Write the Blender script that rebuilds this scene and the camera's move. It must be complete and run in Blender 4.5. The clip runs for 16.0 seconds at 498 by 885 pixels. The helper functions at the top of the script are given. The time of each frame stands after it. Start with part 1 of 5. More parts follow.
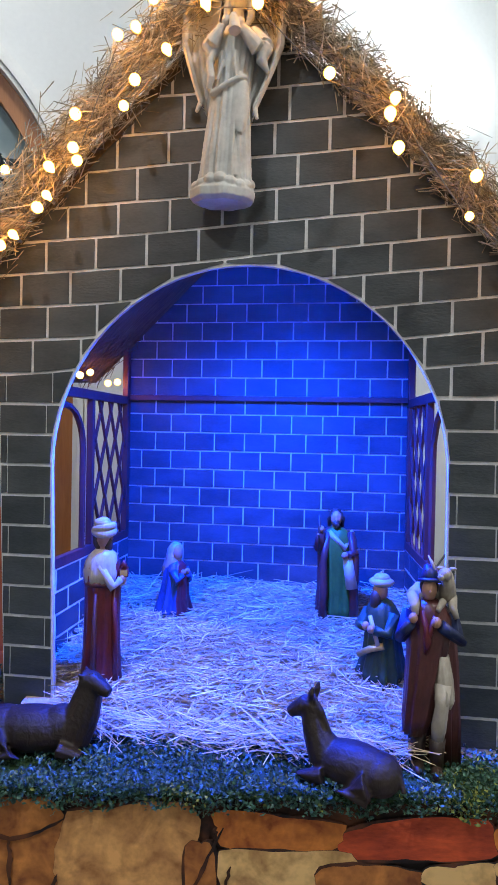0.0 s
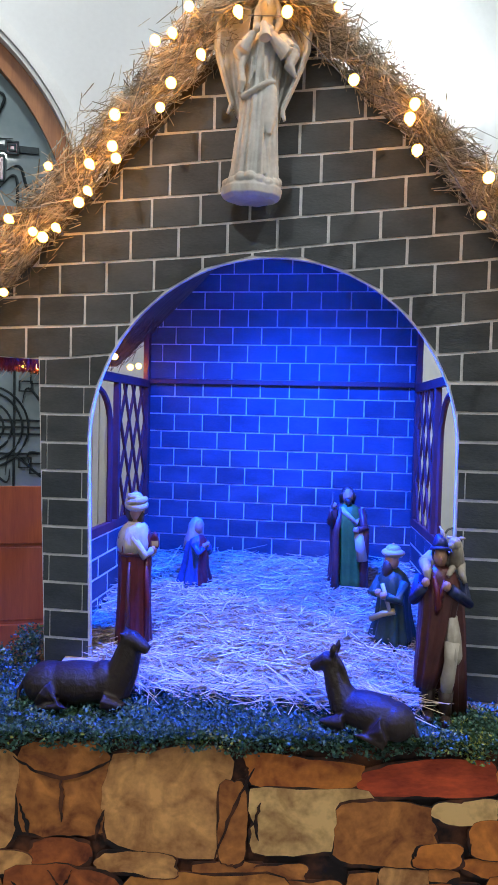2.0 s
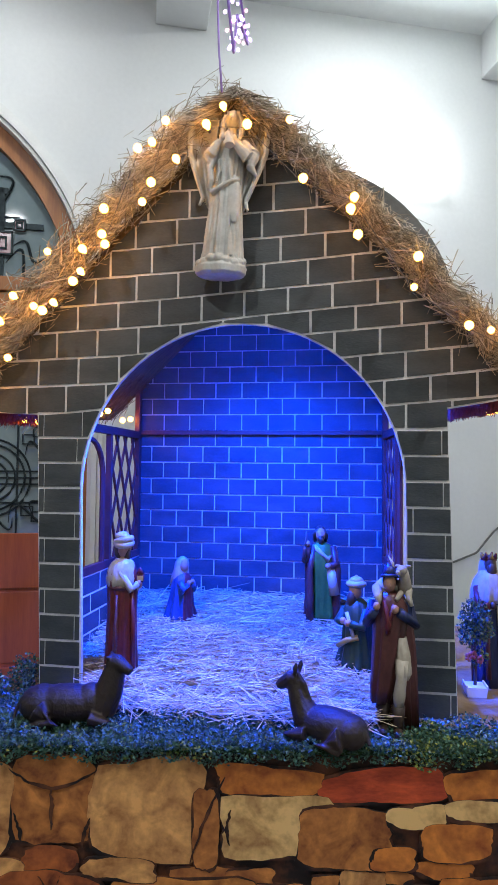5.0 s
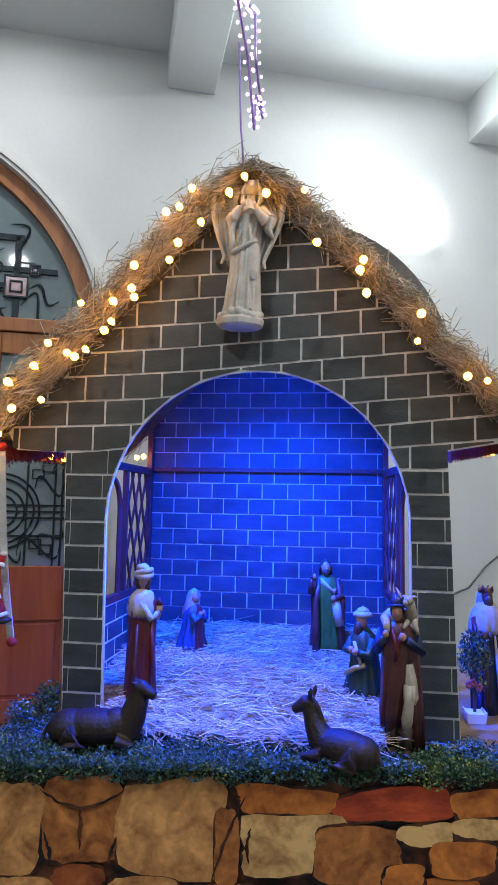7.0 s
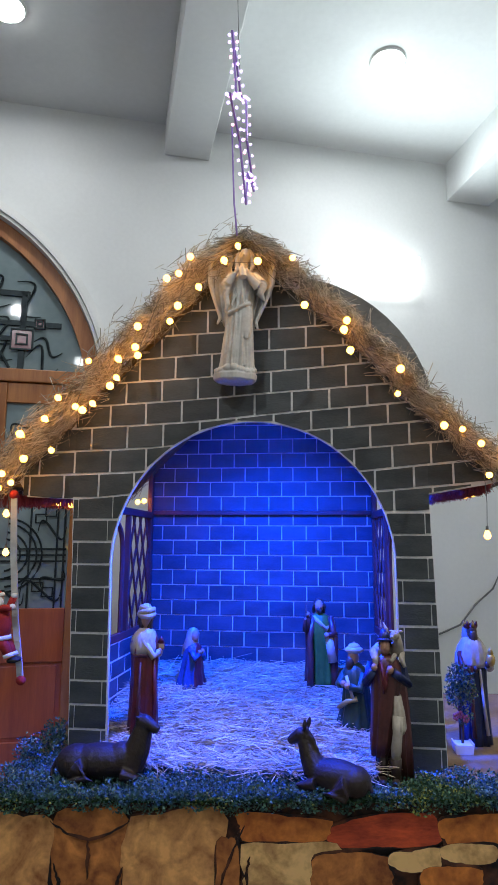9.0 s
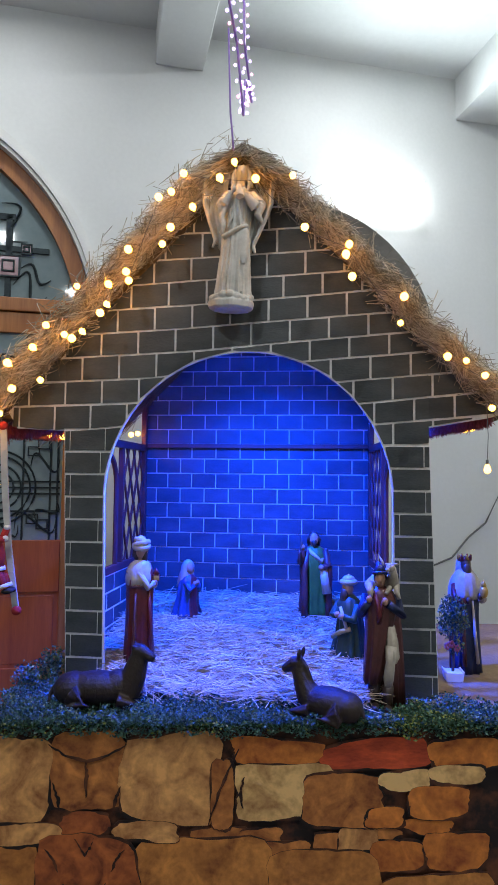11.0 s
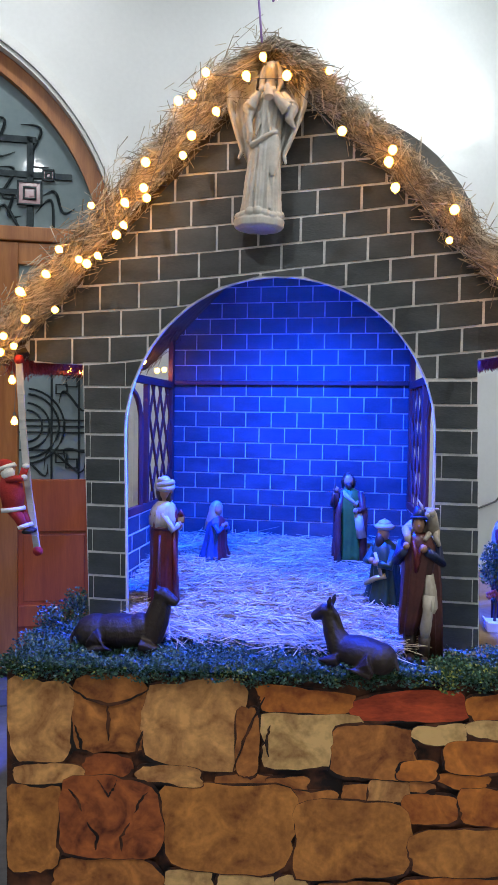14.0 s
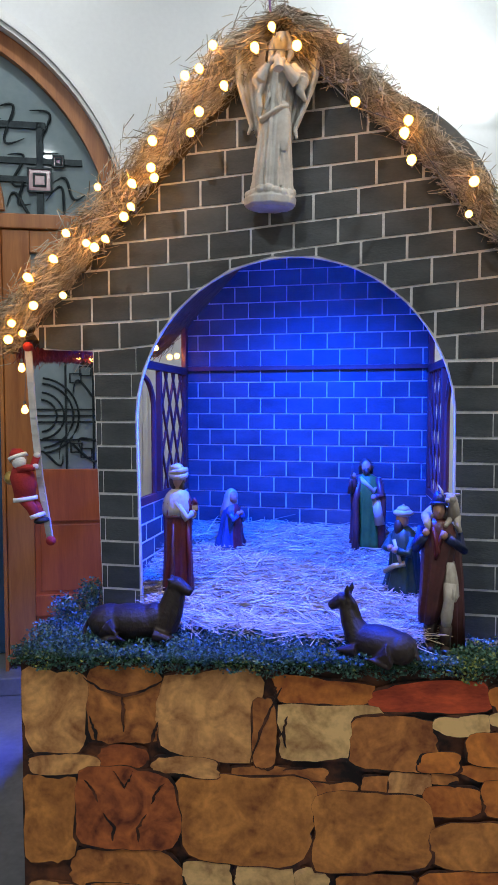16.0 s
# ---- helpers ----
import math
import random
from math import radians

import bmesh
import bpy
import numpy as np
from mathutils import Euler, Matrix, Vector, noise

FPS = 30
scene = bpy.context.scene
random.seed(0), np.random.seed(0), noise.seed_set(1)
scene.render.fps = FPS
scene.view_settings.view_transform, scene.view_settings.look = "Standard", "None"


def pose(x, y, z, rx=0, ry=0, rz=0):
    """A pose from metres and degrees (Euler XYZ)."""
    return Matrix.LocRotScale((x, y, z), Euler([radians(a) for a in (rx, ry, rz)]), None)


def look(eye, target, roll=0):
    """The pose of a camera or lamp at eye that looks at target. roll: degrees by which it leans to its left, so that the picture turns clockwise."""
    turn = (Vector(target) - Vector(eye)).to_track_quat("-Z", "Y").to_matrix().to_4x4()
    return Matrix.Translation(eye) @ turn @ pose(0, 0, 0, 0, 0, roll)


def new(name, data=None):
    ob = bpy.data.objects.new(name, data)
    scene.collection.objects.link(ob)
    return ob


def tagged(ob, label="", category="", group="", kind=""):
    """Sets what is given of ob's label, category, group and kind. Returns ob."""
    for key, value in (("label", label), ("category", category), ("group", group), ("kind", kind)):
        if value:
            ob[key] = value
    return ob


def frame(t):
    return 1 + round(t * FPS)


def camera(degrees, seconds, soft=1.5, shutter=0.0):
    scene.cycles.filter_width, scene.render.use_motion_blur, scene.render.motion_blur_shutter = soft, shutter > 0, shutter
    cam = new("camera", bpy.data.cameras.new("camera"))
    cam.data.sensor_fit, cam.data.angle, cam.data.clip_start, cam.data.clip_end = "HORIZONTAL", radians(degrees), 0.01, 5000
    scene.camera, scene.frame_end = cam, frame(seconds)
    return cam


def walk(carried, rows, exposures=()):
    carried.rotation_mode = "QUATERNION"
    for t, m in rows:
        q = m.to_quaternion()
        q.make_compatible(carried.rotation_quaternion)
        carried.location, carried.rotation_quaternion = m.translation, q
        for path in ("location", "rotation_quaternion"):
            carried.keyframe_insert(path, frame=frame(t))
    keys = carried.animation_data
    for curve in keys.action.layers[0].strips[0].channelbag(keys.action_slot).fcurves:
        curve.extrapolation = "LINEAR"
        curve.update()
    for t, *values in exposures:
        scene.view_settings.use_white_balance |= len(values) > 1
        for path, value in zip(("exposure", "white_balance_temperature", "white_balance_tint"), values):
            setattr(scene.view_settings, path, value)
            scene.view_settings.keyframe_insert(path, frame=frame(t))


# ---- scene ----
cam = camera(43.5, 16.0)
PATH = [
    (0, (0.214, -0.195, 1.519), (-0.063, 1.785, 1.491), 1.1),
    (0.5, (0.239, -0.194, 1.515), (-0.095, 1.776, 1.424), 0.9),
    (1, (0.259, -0.217, 1.508), (-0.066, 1.755, 1.423), 0.9),
    (1.5, (0.214, -0.263, 1.504), (-0.087, 1.711, 1.392), 0.3),
    (2, (0.153, -0.327, 1.507), (-0.105, 1.655, 1.431), 1.4),
    (2.5, (0.144, -0.371, 1.521), (-0.101, 1.613, 1.454), 1.9),
    (3, (0.147, -0.417, 1.518), (-0.095, 1.568, 1.503), 1.7),
    (3.5, (0.156, -0.456, 1.528), (-0.046, 1.533, 1.583), 2.0),
    (3.7, (0.174, -0.468, 1.529), (-0.012, 1.521, 1.621), 1.9),
    (5.8, (0.296, -0.585, 1.472), (-0.025, 1.388, 1.558), -0.1),
    (6, (0.295, -0.604, 1.482), (-0.002, 1.37, 1.61), -0.2),
    (6.5, (0.238, -0.643, 1.487), (-0.027, 1.332, 1.653), 0.8),
    (7, (0.203, -0.684, 1.492), (-0.031, 1.292, 1.692), 1.0),
    (7.5, (0.2, -0.737, 1.497), (0.005, 1.24, 1.729), 1.2),
    (8, (0.206, -0.79, 1.502), (-0.005, 1.176, 1.8), 0.9),
    (8.5, (0.211, -0.818, 1.502), (-0.005, 1.143, 1.834), 0.3),
    (8.7, (0.221, -0.841, 1.499), (0.003, 1.119, 1.833), 0.3),
    (11, (0.209, -0.782, 1.492), (0.008, 1.204, 1.612), 0.6),
    (11.5, (0.21, -0.759, 1.493), (-0.003, 1.227, 1.593), 0.4),
    (12, (0.207, -0.745, 1.491), (-0.003, 1.243, 1.562), 0.6),
    (12.5, (0.206, -0.734, 1.489), (-0.011, 1.253, 1.561), 0.8),
    (13, (0.211, -0.707, 1.489), (-0.026, 1.279, 1.515), 0.9),
    (13.5, (0.215, -0.666, 1.487), (-0.04, 1.317, 1.441), 1.1),
    (14, (0.223, -0.632, 1.479), (-0.098, 1.341, 1.411), 0.8),
    (14.5, (0.237, -0.602, 1.476), (-0.135, 1.362, 1.409), 0.9),
    (15, (0.253, -0.582, 1.477), (-0.152, 1.375, 1.415), 0.6),
    (15.5, (0.259, -0.575, 1.479), (-0.173, 1.376, 1.401), -0.1),
    (16, (0.229, -0.584, 1.469), (-0.149, 1.377, 1.364), 0.0),
]
walk(cam, [(t, look(eye, target, roll)) for t, eye, target, roll in PATH],
     [(0, 0.28), (2, 0.3), (2.5, 0.38), (3.5, 0.18), (5.9, 0.3), (6.5, 0.04), (7.5, 0.12), (8.5, -0.12), (11, -0.04), (12, 0.05), (13, 0.24), (14.4, 0.26), (15, 0.04), (15.5, 0.28), (16, 0.16)])

# ---- world and lamps ----
world = bpy.data.worlds.new("night")
world.use_nodes = True
scene.world = world
world.node_tree.nodes["Background"].inputs[0].default_value = (0.35, 0.45, 0.6, 1)
world.node_tree.nodes["Background"].inputs[1].default_value = 0.03

FLOOR = -0.10
TABLE = 0.79
CEIL = 4.255
WALL = pose(-1.538, 2.567, 0, 0, 0, 18.5)      # along the back wall, y into it
FRONT = pose(0, 1.03, 0, 0, 0, 7.2)       # along the table's front edge


def lamp(name, kind, energy, color, m, **settings):
    data = bpy.data.lights.new(name, kind)
    data.energy, data.color = energy, color
    if "size" in settings:
        data.shape, data.size, data.size_y = "RECTANGLE", settings["size"], settings.get("size_y", settings["size"])
    if "radius" in settings:
        data.shadow_soft_size = settings["radius"]
    if "cone" in settings:
        data.spot_size, data.spot_blend = radians(settings["cone"]), settings.get("blend", 0.4)
    ob = new(name, data)
    ob.matrix_world = m
    return ob


# coloured flood light under the ridge, white wall light, two ceiling spots, three fill lamps
lamp("stable_light", "SPOT", 900, (0.001, 0.046, 1.0), look((0.0, 1.385, 2.19), (0.03, 1.56, 0.85)), radius=0.05, cone=124, blend=1.0)
lamp("wall_light", "AREA", 34, (0.84, 0.98, 1.0), WALL @ pose(2.30, -0.125, 3.35, -90, 0, 0), size=0.55, size_y=0.24)
# the last three are added out of view to brighten facade and right wall
for sx, sy, power in ((0.65, 2.41, 15), (-1.36, 1.83, 8), (1.5, 0.2, 42), (-1.0, -0.9, 40), (0.2, -2.6, 8)):
    lamp("ceiling_or_fill_light", "AREA", power, (0.93, 0.97, 1.0), pose(sx, sy, CEIL - 0.05), size=0.12)


# ---- materials ----
def material(name, low, high, scale=6.0, fine=60.0, rough=0.7, bump=0.15, metal=0.0, island=0.0, coat=0.0, per_object=0.0, stretch=(1, 1, 1), span=(0.42, 0.93), warp=0.0, folds=0.0, hang=0.22):
    """A surface between two colours, varied at two scales, with fine relief."""
    m = bpy.data.materials.new(name)
    m.use_nodes = True
    nt = m.node_tree
    bsdf = nt.nodes["Principled BSDF"]
    coord = nt.nodes.new("ShaderNodeTexCoord")
    place = nt.nodes.new("ShaderNodeMapping")
    place.inputs["Scale"].default_value = stretch
    nt.links.new(coord.outputs["Object"], place.inputs[0])
    big, small = nt.nodes.new("ShaderNodeTexNoise"), nt.nodes.new("ShaderNodeTexNoise")
    for node, s in ((big, scale), (small, fine)):
        node.inputs["Scale"].default_value = s
        node.inputs["Detail"].default_value = 5
        nt.links.new(place.outputs[0], node.inputs["Vector"])
    big.inputs["Distortion"].default_value = warp
    both = nt.nodes.new("ShaderNodeMath")
    both.operation = "MULTIPLY_ADD"
    nt.links.new(small.outputs["Fac"], both.inputs[0])
    both.inputs[1].default_value = 0.35
    nt.links.new(big.outputs["Fac"], both.inputs[2])
    value = both.outputs[0]
    for strength, node_type, socket in ((island, "ShaderNodeNewGeometry", "Random Per Island"), (per_object, "ShaderNodeObjectInfo", "Random")):
        if strength:
            src, add = nt.nodes.new(node_type), nt.nodes.new("ShaderNodeMath")
            add.operation = "MULTIPLY_ADD"
            nt.links.new(src.outputs[socket], add.inputs[0])
            add.inputs[1].default_value = strength
            less = nt.nodes.new("ShaderNodeMath")
            less.operation = "SUBTRACT"
            nt.links.new(value, less.inputs[0])
            less.inputs[1].default_value = strength / 2
            nt.links.new(less.outputs[0], add.inputs[2])
            value = add.outputs[0]
    ramp = nt.nodes.new("ShaderNodeMapRange")
    nt.links.new(value, ramp.inputs[0])
    ramp.inputs[1].default_value, ramp.inputs[2].default_value = span
    mix = nt.nodes.new("ShaderNodeMix")
    mix.data_type = "RGBA"
    mix.inputs[6].default_value, mix.inputs[7].default_value = (*low, 1), (*high, 1)
    nt.links.new(ramp.outputs[0], mix.inputs[0])
    nt.links.new(mix.outputs[2], bsdf.inputs["Base Color"])
    bsdf.inputs["Roughness"].default_value = rough
    bsdf.inputs["Metallic"].default_value = metal
    bsdf.inputs["Coat Weight"].default_value = coat
    if bump:
        relief = nt.nodes.new("ShaderNodeBump")
        relief.inputs["Strength"].default_value = bump
        relief.inputs["Distance"].default_value = 0.004
        nt.links.new(small.outputs["Fac"], relief.inputs["Height"])
        nt.links.new(relief.outputs[0], bsdf.inputs["Normal"])
    if folds:
        # modelled creases that mostly hang downwards
        creases, slope, broad = nt.nodes.new("ShaderNodeTexNoise"), nt.nodes.new("ShaderNodeMapping"), nt.nodes.new("ShaderNodeBump")
        slope.inputs["Scale"].default_value = (1, 1, hang)
        nt.links.new(coord.outputs["Object"], slope.inputs[0])
        nt.links.new(slope.outputs[0], creases.inputs["Vector"])
        creases.inputs["Scale"].default_value = 52
        creases.inputs["Detail"].default_value = 2
        creases.inputs["Distortion"].default_value = 0.8
        broad.inputs["Strength"].default_value = folds
        broad.inputs["Distance"].default_value = 0.03
        nt.links.new(creases.outputs["Fac"], broad.inputs["Height"])
        nt.links.new(broad.outputs[0], relief.inputs["Normal"])
    return m


def glow(name, color, strength):
    m = bpy.data.materials.new(name)
    m.use_nodes = True
    bsdf = m.node_tree.nodes["Principled BSDF"]
    bsdf.inputs["Base Color"].default_value = (*color, 1)
    bsdf.inputs["Emission Color"].default_value = (*color, 1)
    bsdf.inputs["Emission Strength"].default_value = strength
    return m


def glass(name, color, rough=0.03, alpha_mix=0.0):
    m = bpy.data.materials.new(name)
    m.use_nodes = True
    bsdf = m.node_tree.nodes["Principled BSDF"]
    bsdf.inputs["Base Color"].default_value = (*color, 1)
    bsdf.inputs["Transmission Weight"].default_value = 1.0 - alpha_mix
    bsdf.inputs["Roughness"].default_value = rough
    bsdf.inputs["IOR"].default_value = 1.2
    return m


PLASTER = material("white_plaster", (0.74, 0.75, 0.74), (0.84, 0.85, 0.84), 1.2, 40, 0.85, 0.08)
CEILING = material("ceiling_paint", (0.66, 0.67, 0.67), (0.76, 0.77, 0.77), 0.9, 30, 0.85, 0.05)
MOULD = material("white_moulding", (0.74, 0.74, 0.72), (0.84, 0.84, 0.82), 5, 80, 0.55, 0.05)
GRANITE = material("grey_stone_floor", (0.10, 0.11, 0.12), (0.24, 0.25, 0.26), 3, 45, 0.35, 0.05)
DOORWOOD = material("orange_varnished_wood", (0.30, 0.095, 0.022), (0.52, 0.20, 0.05), 3, 22, 0.35, 0.1, coat=0.2, stretch=(6, 6, 0.6))
REDWOOD = material("red_brown_wood", (0.34, 0.065, 0.018), (0.56, 0.13, 0.03), 3, 22, 0.4, 0.1, coat=0.2, stretch=(6, 6, 0.6))
BRICK = material("charcoal_brick_paint", (0.020, 0.029, 0.033), (0.066, 0.077, 0.080), 7, 90, 0.6, 0.25, per_object=0.25, stretch=(1, 1, 2.5))
JOINT = material("white_line_paint", (0.56, 0.56, 0.55), (0.84, 0.84, 0.82), 30, 140, 0.7, 0.3)
LATTICE = material("red_brown_lattice", (0.07, 0.014, 0.012), (0.15, 0.034, 0.028), 8, 70, 0.5, 0.2)
FRINGE = material("red_fringe", (0.14, 0.015, 0.016), (0.34, 0.05, 0.045), 8, 70, 0.6, 0.2, island=0.6)
STRAW = material("dry_straw", (0.34, 0.25, 0.13), (0.76, 0.62, 0.40), 14, 90, 0.6, 0.15, island=0.7)
THATCH = material("thatch_straw", (0.17, 0.14, 0.095), (0.58, 0.52, 0.40), 9, 90, 0.65, 0.15, island=0.7)
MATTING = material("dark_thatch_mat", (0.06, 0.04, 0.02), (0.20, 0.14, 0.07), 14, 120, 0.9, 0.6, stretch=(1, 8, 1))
LEAF = material("small_green_leaves", (0.018, 0.055, 0.042), (0.085, 0.190, 0.125), 5, 60, 0.42, 0.1, island=0.8)
SPRIG = material("yellow_green_leaves", (0.12, 0.17, 0.03), (0.36, 0.38, 0.08), 5, 60, 0.5, 0.1, island=0.7)
TURF = material("dark_turf_mat", (0.01, 0.035, 0.01), (0.04, 0.09, 0.025), 20, 140, 0.9, 0.8)
KRAFT = material("brown_ground_paper", (0.13, 0.075, 0.035), (0.28, 0.18, 0.09), 6, 60, 0.8, 0.4)
BULB = glow("warm_bulb", (1.0, 0.40, 0.045), 19)
LED = glow("violet_led", (0.62, 0.40, 1.0), 4.5)
LED_PINK = glow("pink_led", (1.0, 0.35, 0.6), 4)
LAMPFACE = glow("white_lamp_face", (0.95, 1.0, 1.0), 5)
SPOTFACE = glow("white_spot_face", (0.95, 1.0, 1.0), 18)
WIRE = material("violet_wire", (0.20, 0.12, 0.38), (0.34, 0.22, 0.55), 20, 90, 0.5, 0)
GREYWIRE = material("grey_cable", (0.10, 0.10, 0.10), (0.2, 0.2, 0.2), 20, 90, 0.5, 0)
IRON = material("dark_iron_lead", (0.012, 0.02, 0.025), (0.04, 0.055, 0.06), 20, 120, 0.45, 0.2, metal=0.6)
PANE = material("frosted_blue_glass", (0.20, 0.27, 0.29), (0.30, 0.37, 0.38), 2, 30, 0.05, 0.02)
PANE_ROSE = material("rose_glass", (0.22, 0.09, 0.12), (0.38, 0.2, 0.22), 4, 30, 0.2, 0.03)
BLUEPAINT = material("glossy_blue_paint", (0.012, 0.045, 0.12), (0.03, 0.10, 0.22), 2, 30, 0.12, 0.0, coat=0.6)
GREYSTUCCO = material("grey_board", (0.10, 0.095, 0.085), (0.20, 0.19, 0.17), 6, 60, 0.8, 0.3)
STONES = [
    material("print_tan", (0.24, 0.072, 0.018), (0.86, 0.43, 0.140), 10, 70, 0.75, 0.12, span=(0.40, 0.86), warp=1.4),
    material("print_brown", (0.14, 0.030, 0.006), (0.70, 0.26, 0.058), 11, 70, 0.75, 0.12, span=(0.42, 0.92), warp=1.4),
    material("print_orange", (0.24, 0.046, 0.007), (0.82, 0.27, 0.042), 10, 70, 0.75, 0.12, span=(0.42, 0.92), warp=1.2),
    material("print_red", (0.24, 0.024, 0.007), (0.70, 0.10, 0.026), 8, 60, 0.75, 0.08, stretch=(1, 1, 3), span=(0.45, 0.85)),
    material("print_cream", (0.28, 0.108, 0.028), (0.86, 0.53, 0.200), 9, 75, 0.75, 0.12, span=(0.38, 0.80), warp=1.2),
    material("print_ochre", (0.19, 0.052, 0.009), (0.76, 0.30, 0.062), 9, 70, 0.75, 0.12, span=(0.42, 0.92), warp=1.4),
    material("print_rust", (0.11, 0.018, 0.005), (0.60, 0.16, 0.034), 10, 70, 0.75, 0.12, span=(0.42, 0.92), warp=2.0),
]
PRINTJOINT = material("print_dark_joint", (0.010, 0.004, 0.003), (0.20, 0.060, 0.018), 9, 50, 0.75, 0.05, span=(0.60, 0.95))
ANGELSTONE = material("grey_cast_stone", (0.36, 0.35, 0.31), (0.62, 0.61, 0.56), 14, 90, 0.7, 0.12)
SKIN = material("painted_flesh", (0.30, 0.15, 0.09), (0.46, 0.26, 0.17), 20, 90, 0.5, 0.05)
DARKSKIN = material("painted_dark_flesh", (0.04, 0.022, 0.015), (0.08, 0.045, 0.03), 20, 90, 0.45, 0.05)
CREAM = material("painted_cream_cloth", (0.30, 0.25, 0.19), (0.50, 0.45, 0.37), 18, 90, 0.5, 0.1, folds=0.16)
CRIMSON = material("painted_crimson_cloth", (0.06, 0.007, 0.009), (0.16, 0.02, 0.022), 16, 90, 0.4, 0.1, folds=0.16)
MAROON = material("painted_maroon_cloth", (0.05, 0.014, 0.014), (0.12, 0.035, 0.03), 16, 90, 0.4, 0.1, folds=0.16)
NAVY = material("painted_navy_cloth", (0.010, 0.014, 0.045), (0.025, 0.04, 0.11), 16, 90, 0.4, 0.1, folds=0.16)
BLUECLOTH = material("painted_blue_cloth", (0.010, 0.035, 0.10), (0.028, 0.085, 0.20), 16, 90, 0.4, 0.1, folds=0.16)
GREENCLOTH = material("painted_green_cloth", (0.025, 0.085, 0.010), (0.065, 0.17, 0.022), 16, 90, 0.45, 0.1, folds=0.16)
DARKGREEN = material("painted_dark_green_cloth", (0.014, 0.035, 0.016), (0.035, 0.07, 0.035), 16, 90, 0.45, 0.1, folds=0.16)
GOLD = material("painted_gold", (0.40, 0.24, 0.05), (0.62, 0.42, 0.12), 20, 90, 0.35, 0.1, metal=0.5)
HAIR = material("painted_dark_hair", (0.022, 0.012, 0.008), (0.06, 0.035, 0.022), 20, 90, 0.5, 0.3)
HIDE = material("dark_brown_hide", (0.008, 0.005, 0.004), (0.032, 0.018, 0.013), 9, 70, 0.6, 0.3, folds=0.14, hang=0.7)
DOLLRED = material("red_felt", (0.24, 0.012, 0.012), (0.42, 0.03, 0.025), 20, 160, 0.9, 0.3)
DOLLWHITE = material("white_felt", (0.62, 0.62, 0.6), (0.82, 0.82, 0.8), 20, 160, 0.9, 0.3)
DOLLBLACK = material("black_felt", (0.012, 0.012, 0.012), (0.03, 0.03, 0.03), 20, 160, 0.8, 0.2)
CLEAR = material("milky_plastic", (0.45, 0.45, 0.42), (0.62, 0.62, 0.6), 20, 60, 0.25, 0.0)
POTWHITE = material("white_plastic_pot", (0.62, 0.62, 0.60), (0.76, 0.76, 0.74), 10, 60, 0.4, 0.05)
BLOSSOM = material("pale_red_petals", (0.30, 0.05, 0.05), (0.50, 0.15, 0.14), 20, 90, 0.6, 0.1)
DARKWOOD = material("dark_table_wood", (0.05, 0.03, 0.02), (0.10, 0.06, 0.035), 5, 40, 0.6, 0.1, stretch=(1, 6, 6))


# ---- building helpers ----
def mesh_of(name, bm, mats, smooth=False):
    bmesh.ops.recalc_face_normals(bm, faces=bm.faces[:])
    me = bpy.data.meshes.new(name)
    bm.to_mesh(me)
    bm.free()
    for m in (mats if isinstance(mats, (list, tuple)) else [mats]):
        me.materials.append(m)
    if smooth:
        for p in me.polygons:
            p.use_smooth = True
    return me


def part(name, bm, mats, parent=None, label="", smooth=False):
    """Links a bmesh as one mesh object under a thing or a part."""
    ob = new(name, mesh_of(name, bm, mats, smooth))
    if parent is not None:
        ob.parent = parent
    if label:
        tagged(ob, label)
    return ob


def thing(name, label, category, m=Matrix(), group="", kind=""):
    ob = new(name)
    ob.empty_display_size = 0.05
    ob.matrix_world = m
    return tagged(ob, label, category, group, kind)


def box(bm, x0, x1, y0, y1, z0, z1, bevel=0.0, m=Matrix(), mat=0):
    made = bmesh.ops.create_cube(bm, size=1.0, matrix=m @ Matrix.Translation(((x0 + x1) / 2, (y0 + y1) / 2, (z0 + z1) / 2)) @ Matrix.Diagonal((x1 - x0, y1 - y0, z1 - z0, 1)))
    faces = {f for v in made["verts"] for f in v.link_faces}
    for f in faces:
        f.material_index = mat
    if bevel:
        edges = list({e for v in made["verts"] for e in v.link_edges})
        bmesh.ops.bevel(bm, geom=edges, offset=bevel, segments=2, affect="EDGES", profile=0.5)
    return bm


def prism(bm, outline, y0, y1, mat=0, m=Matrix()):
    """A flat outline in x, z pushed from y0 to y1."""
    near = [bm.verts.new(m @ Vector((x, y0, z))) for x, z in outline]
    far = [bm.verts.new(m @ Vector((x, y1, z))) for x, z in outline]
    n = len(outline)
    made = [bm.faces.new(near), bm.faces.new(far[::-1])]
    for i in range(n):
        made.append(bm.faces.new((near[i], far[i], far[(i + 1) % n], near[(i + 1) % n])))
    for f in made:
        f.material_index = mat
    return bm


def ball(bm, c, r, mat=0, seg=12, turn=(0, 0, 0)):
    r = (r, r, r) if isinstance(r, (int, float)) else r
    made = bmesh.ops.create_uvsphere(bm, u_segments=seg, v_segments=max(6, seg * 2 // 3), radius=1.0, matrix=pose(*c, *turn) @ Matrix.Diagonal((*r, 1)))
    for f in {f for v in made["verts"] for f in v.link_faces}:
        f.material_index = mat
    return bm


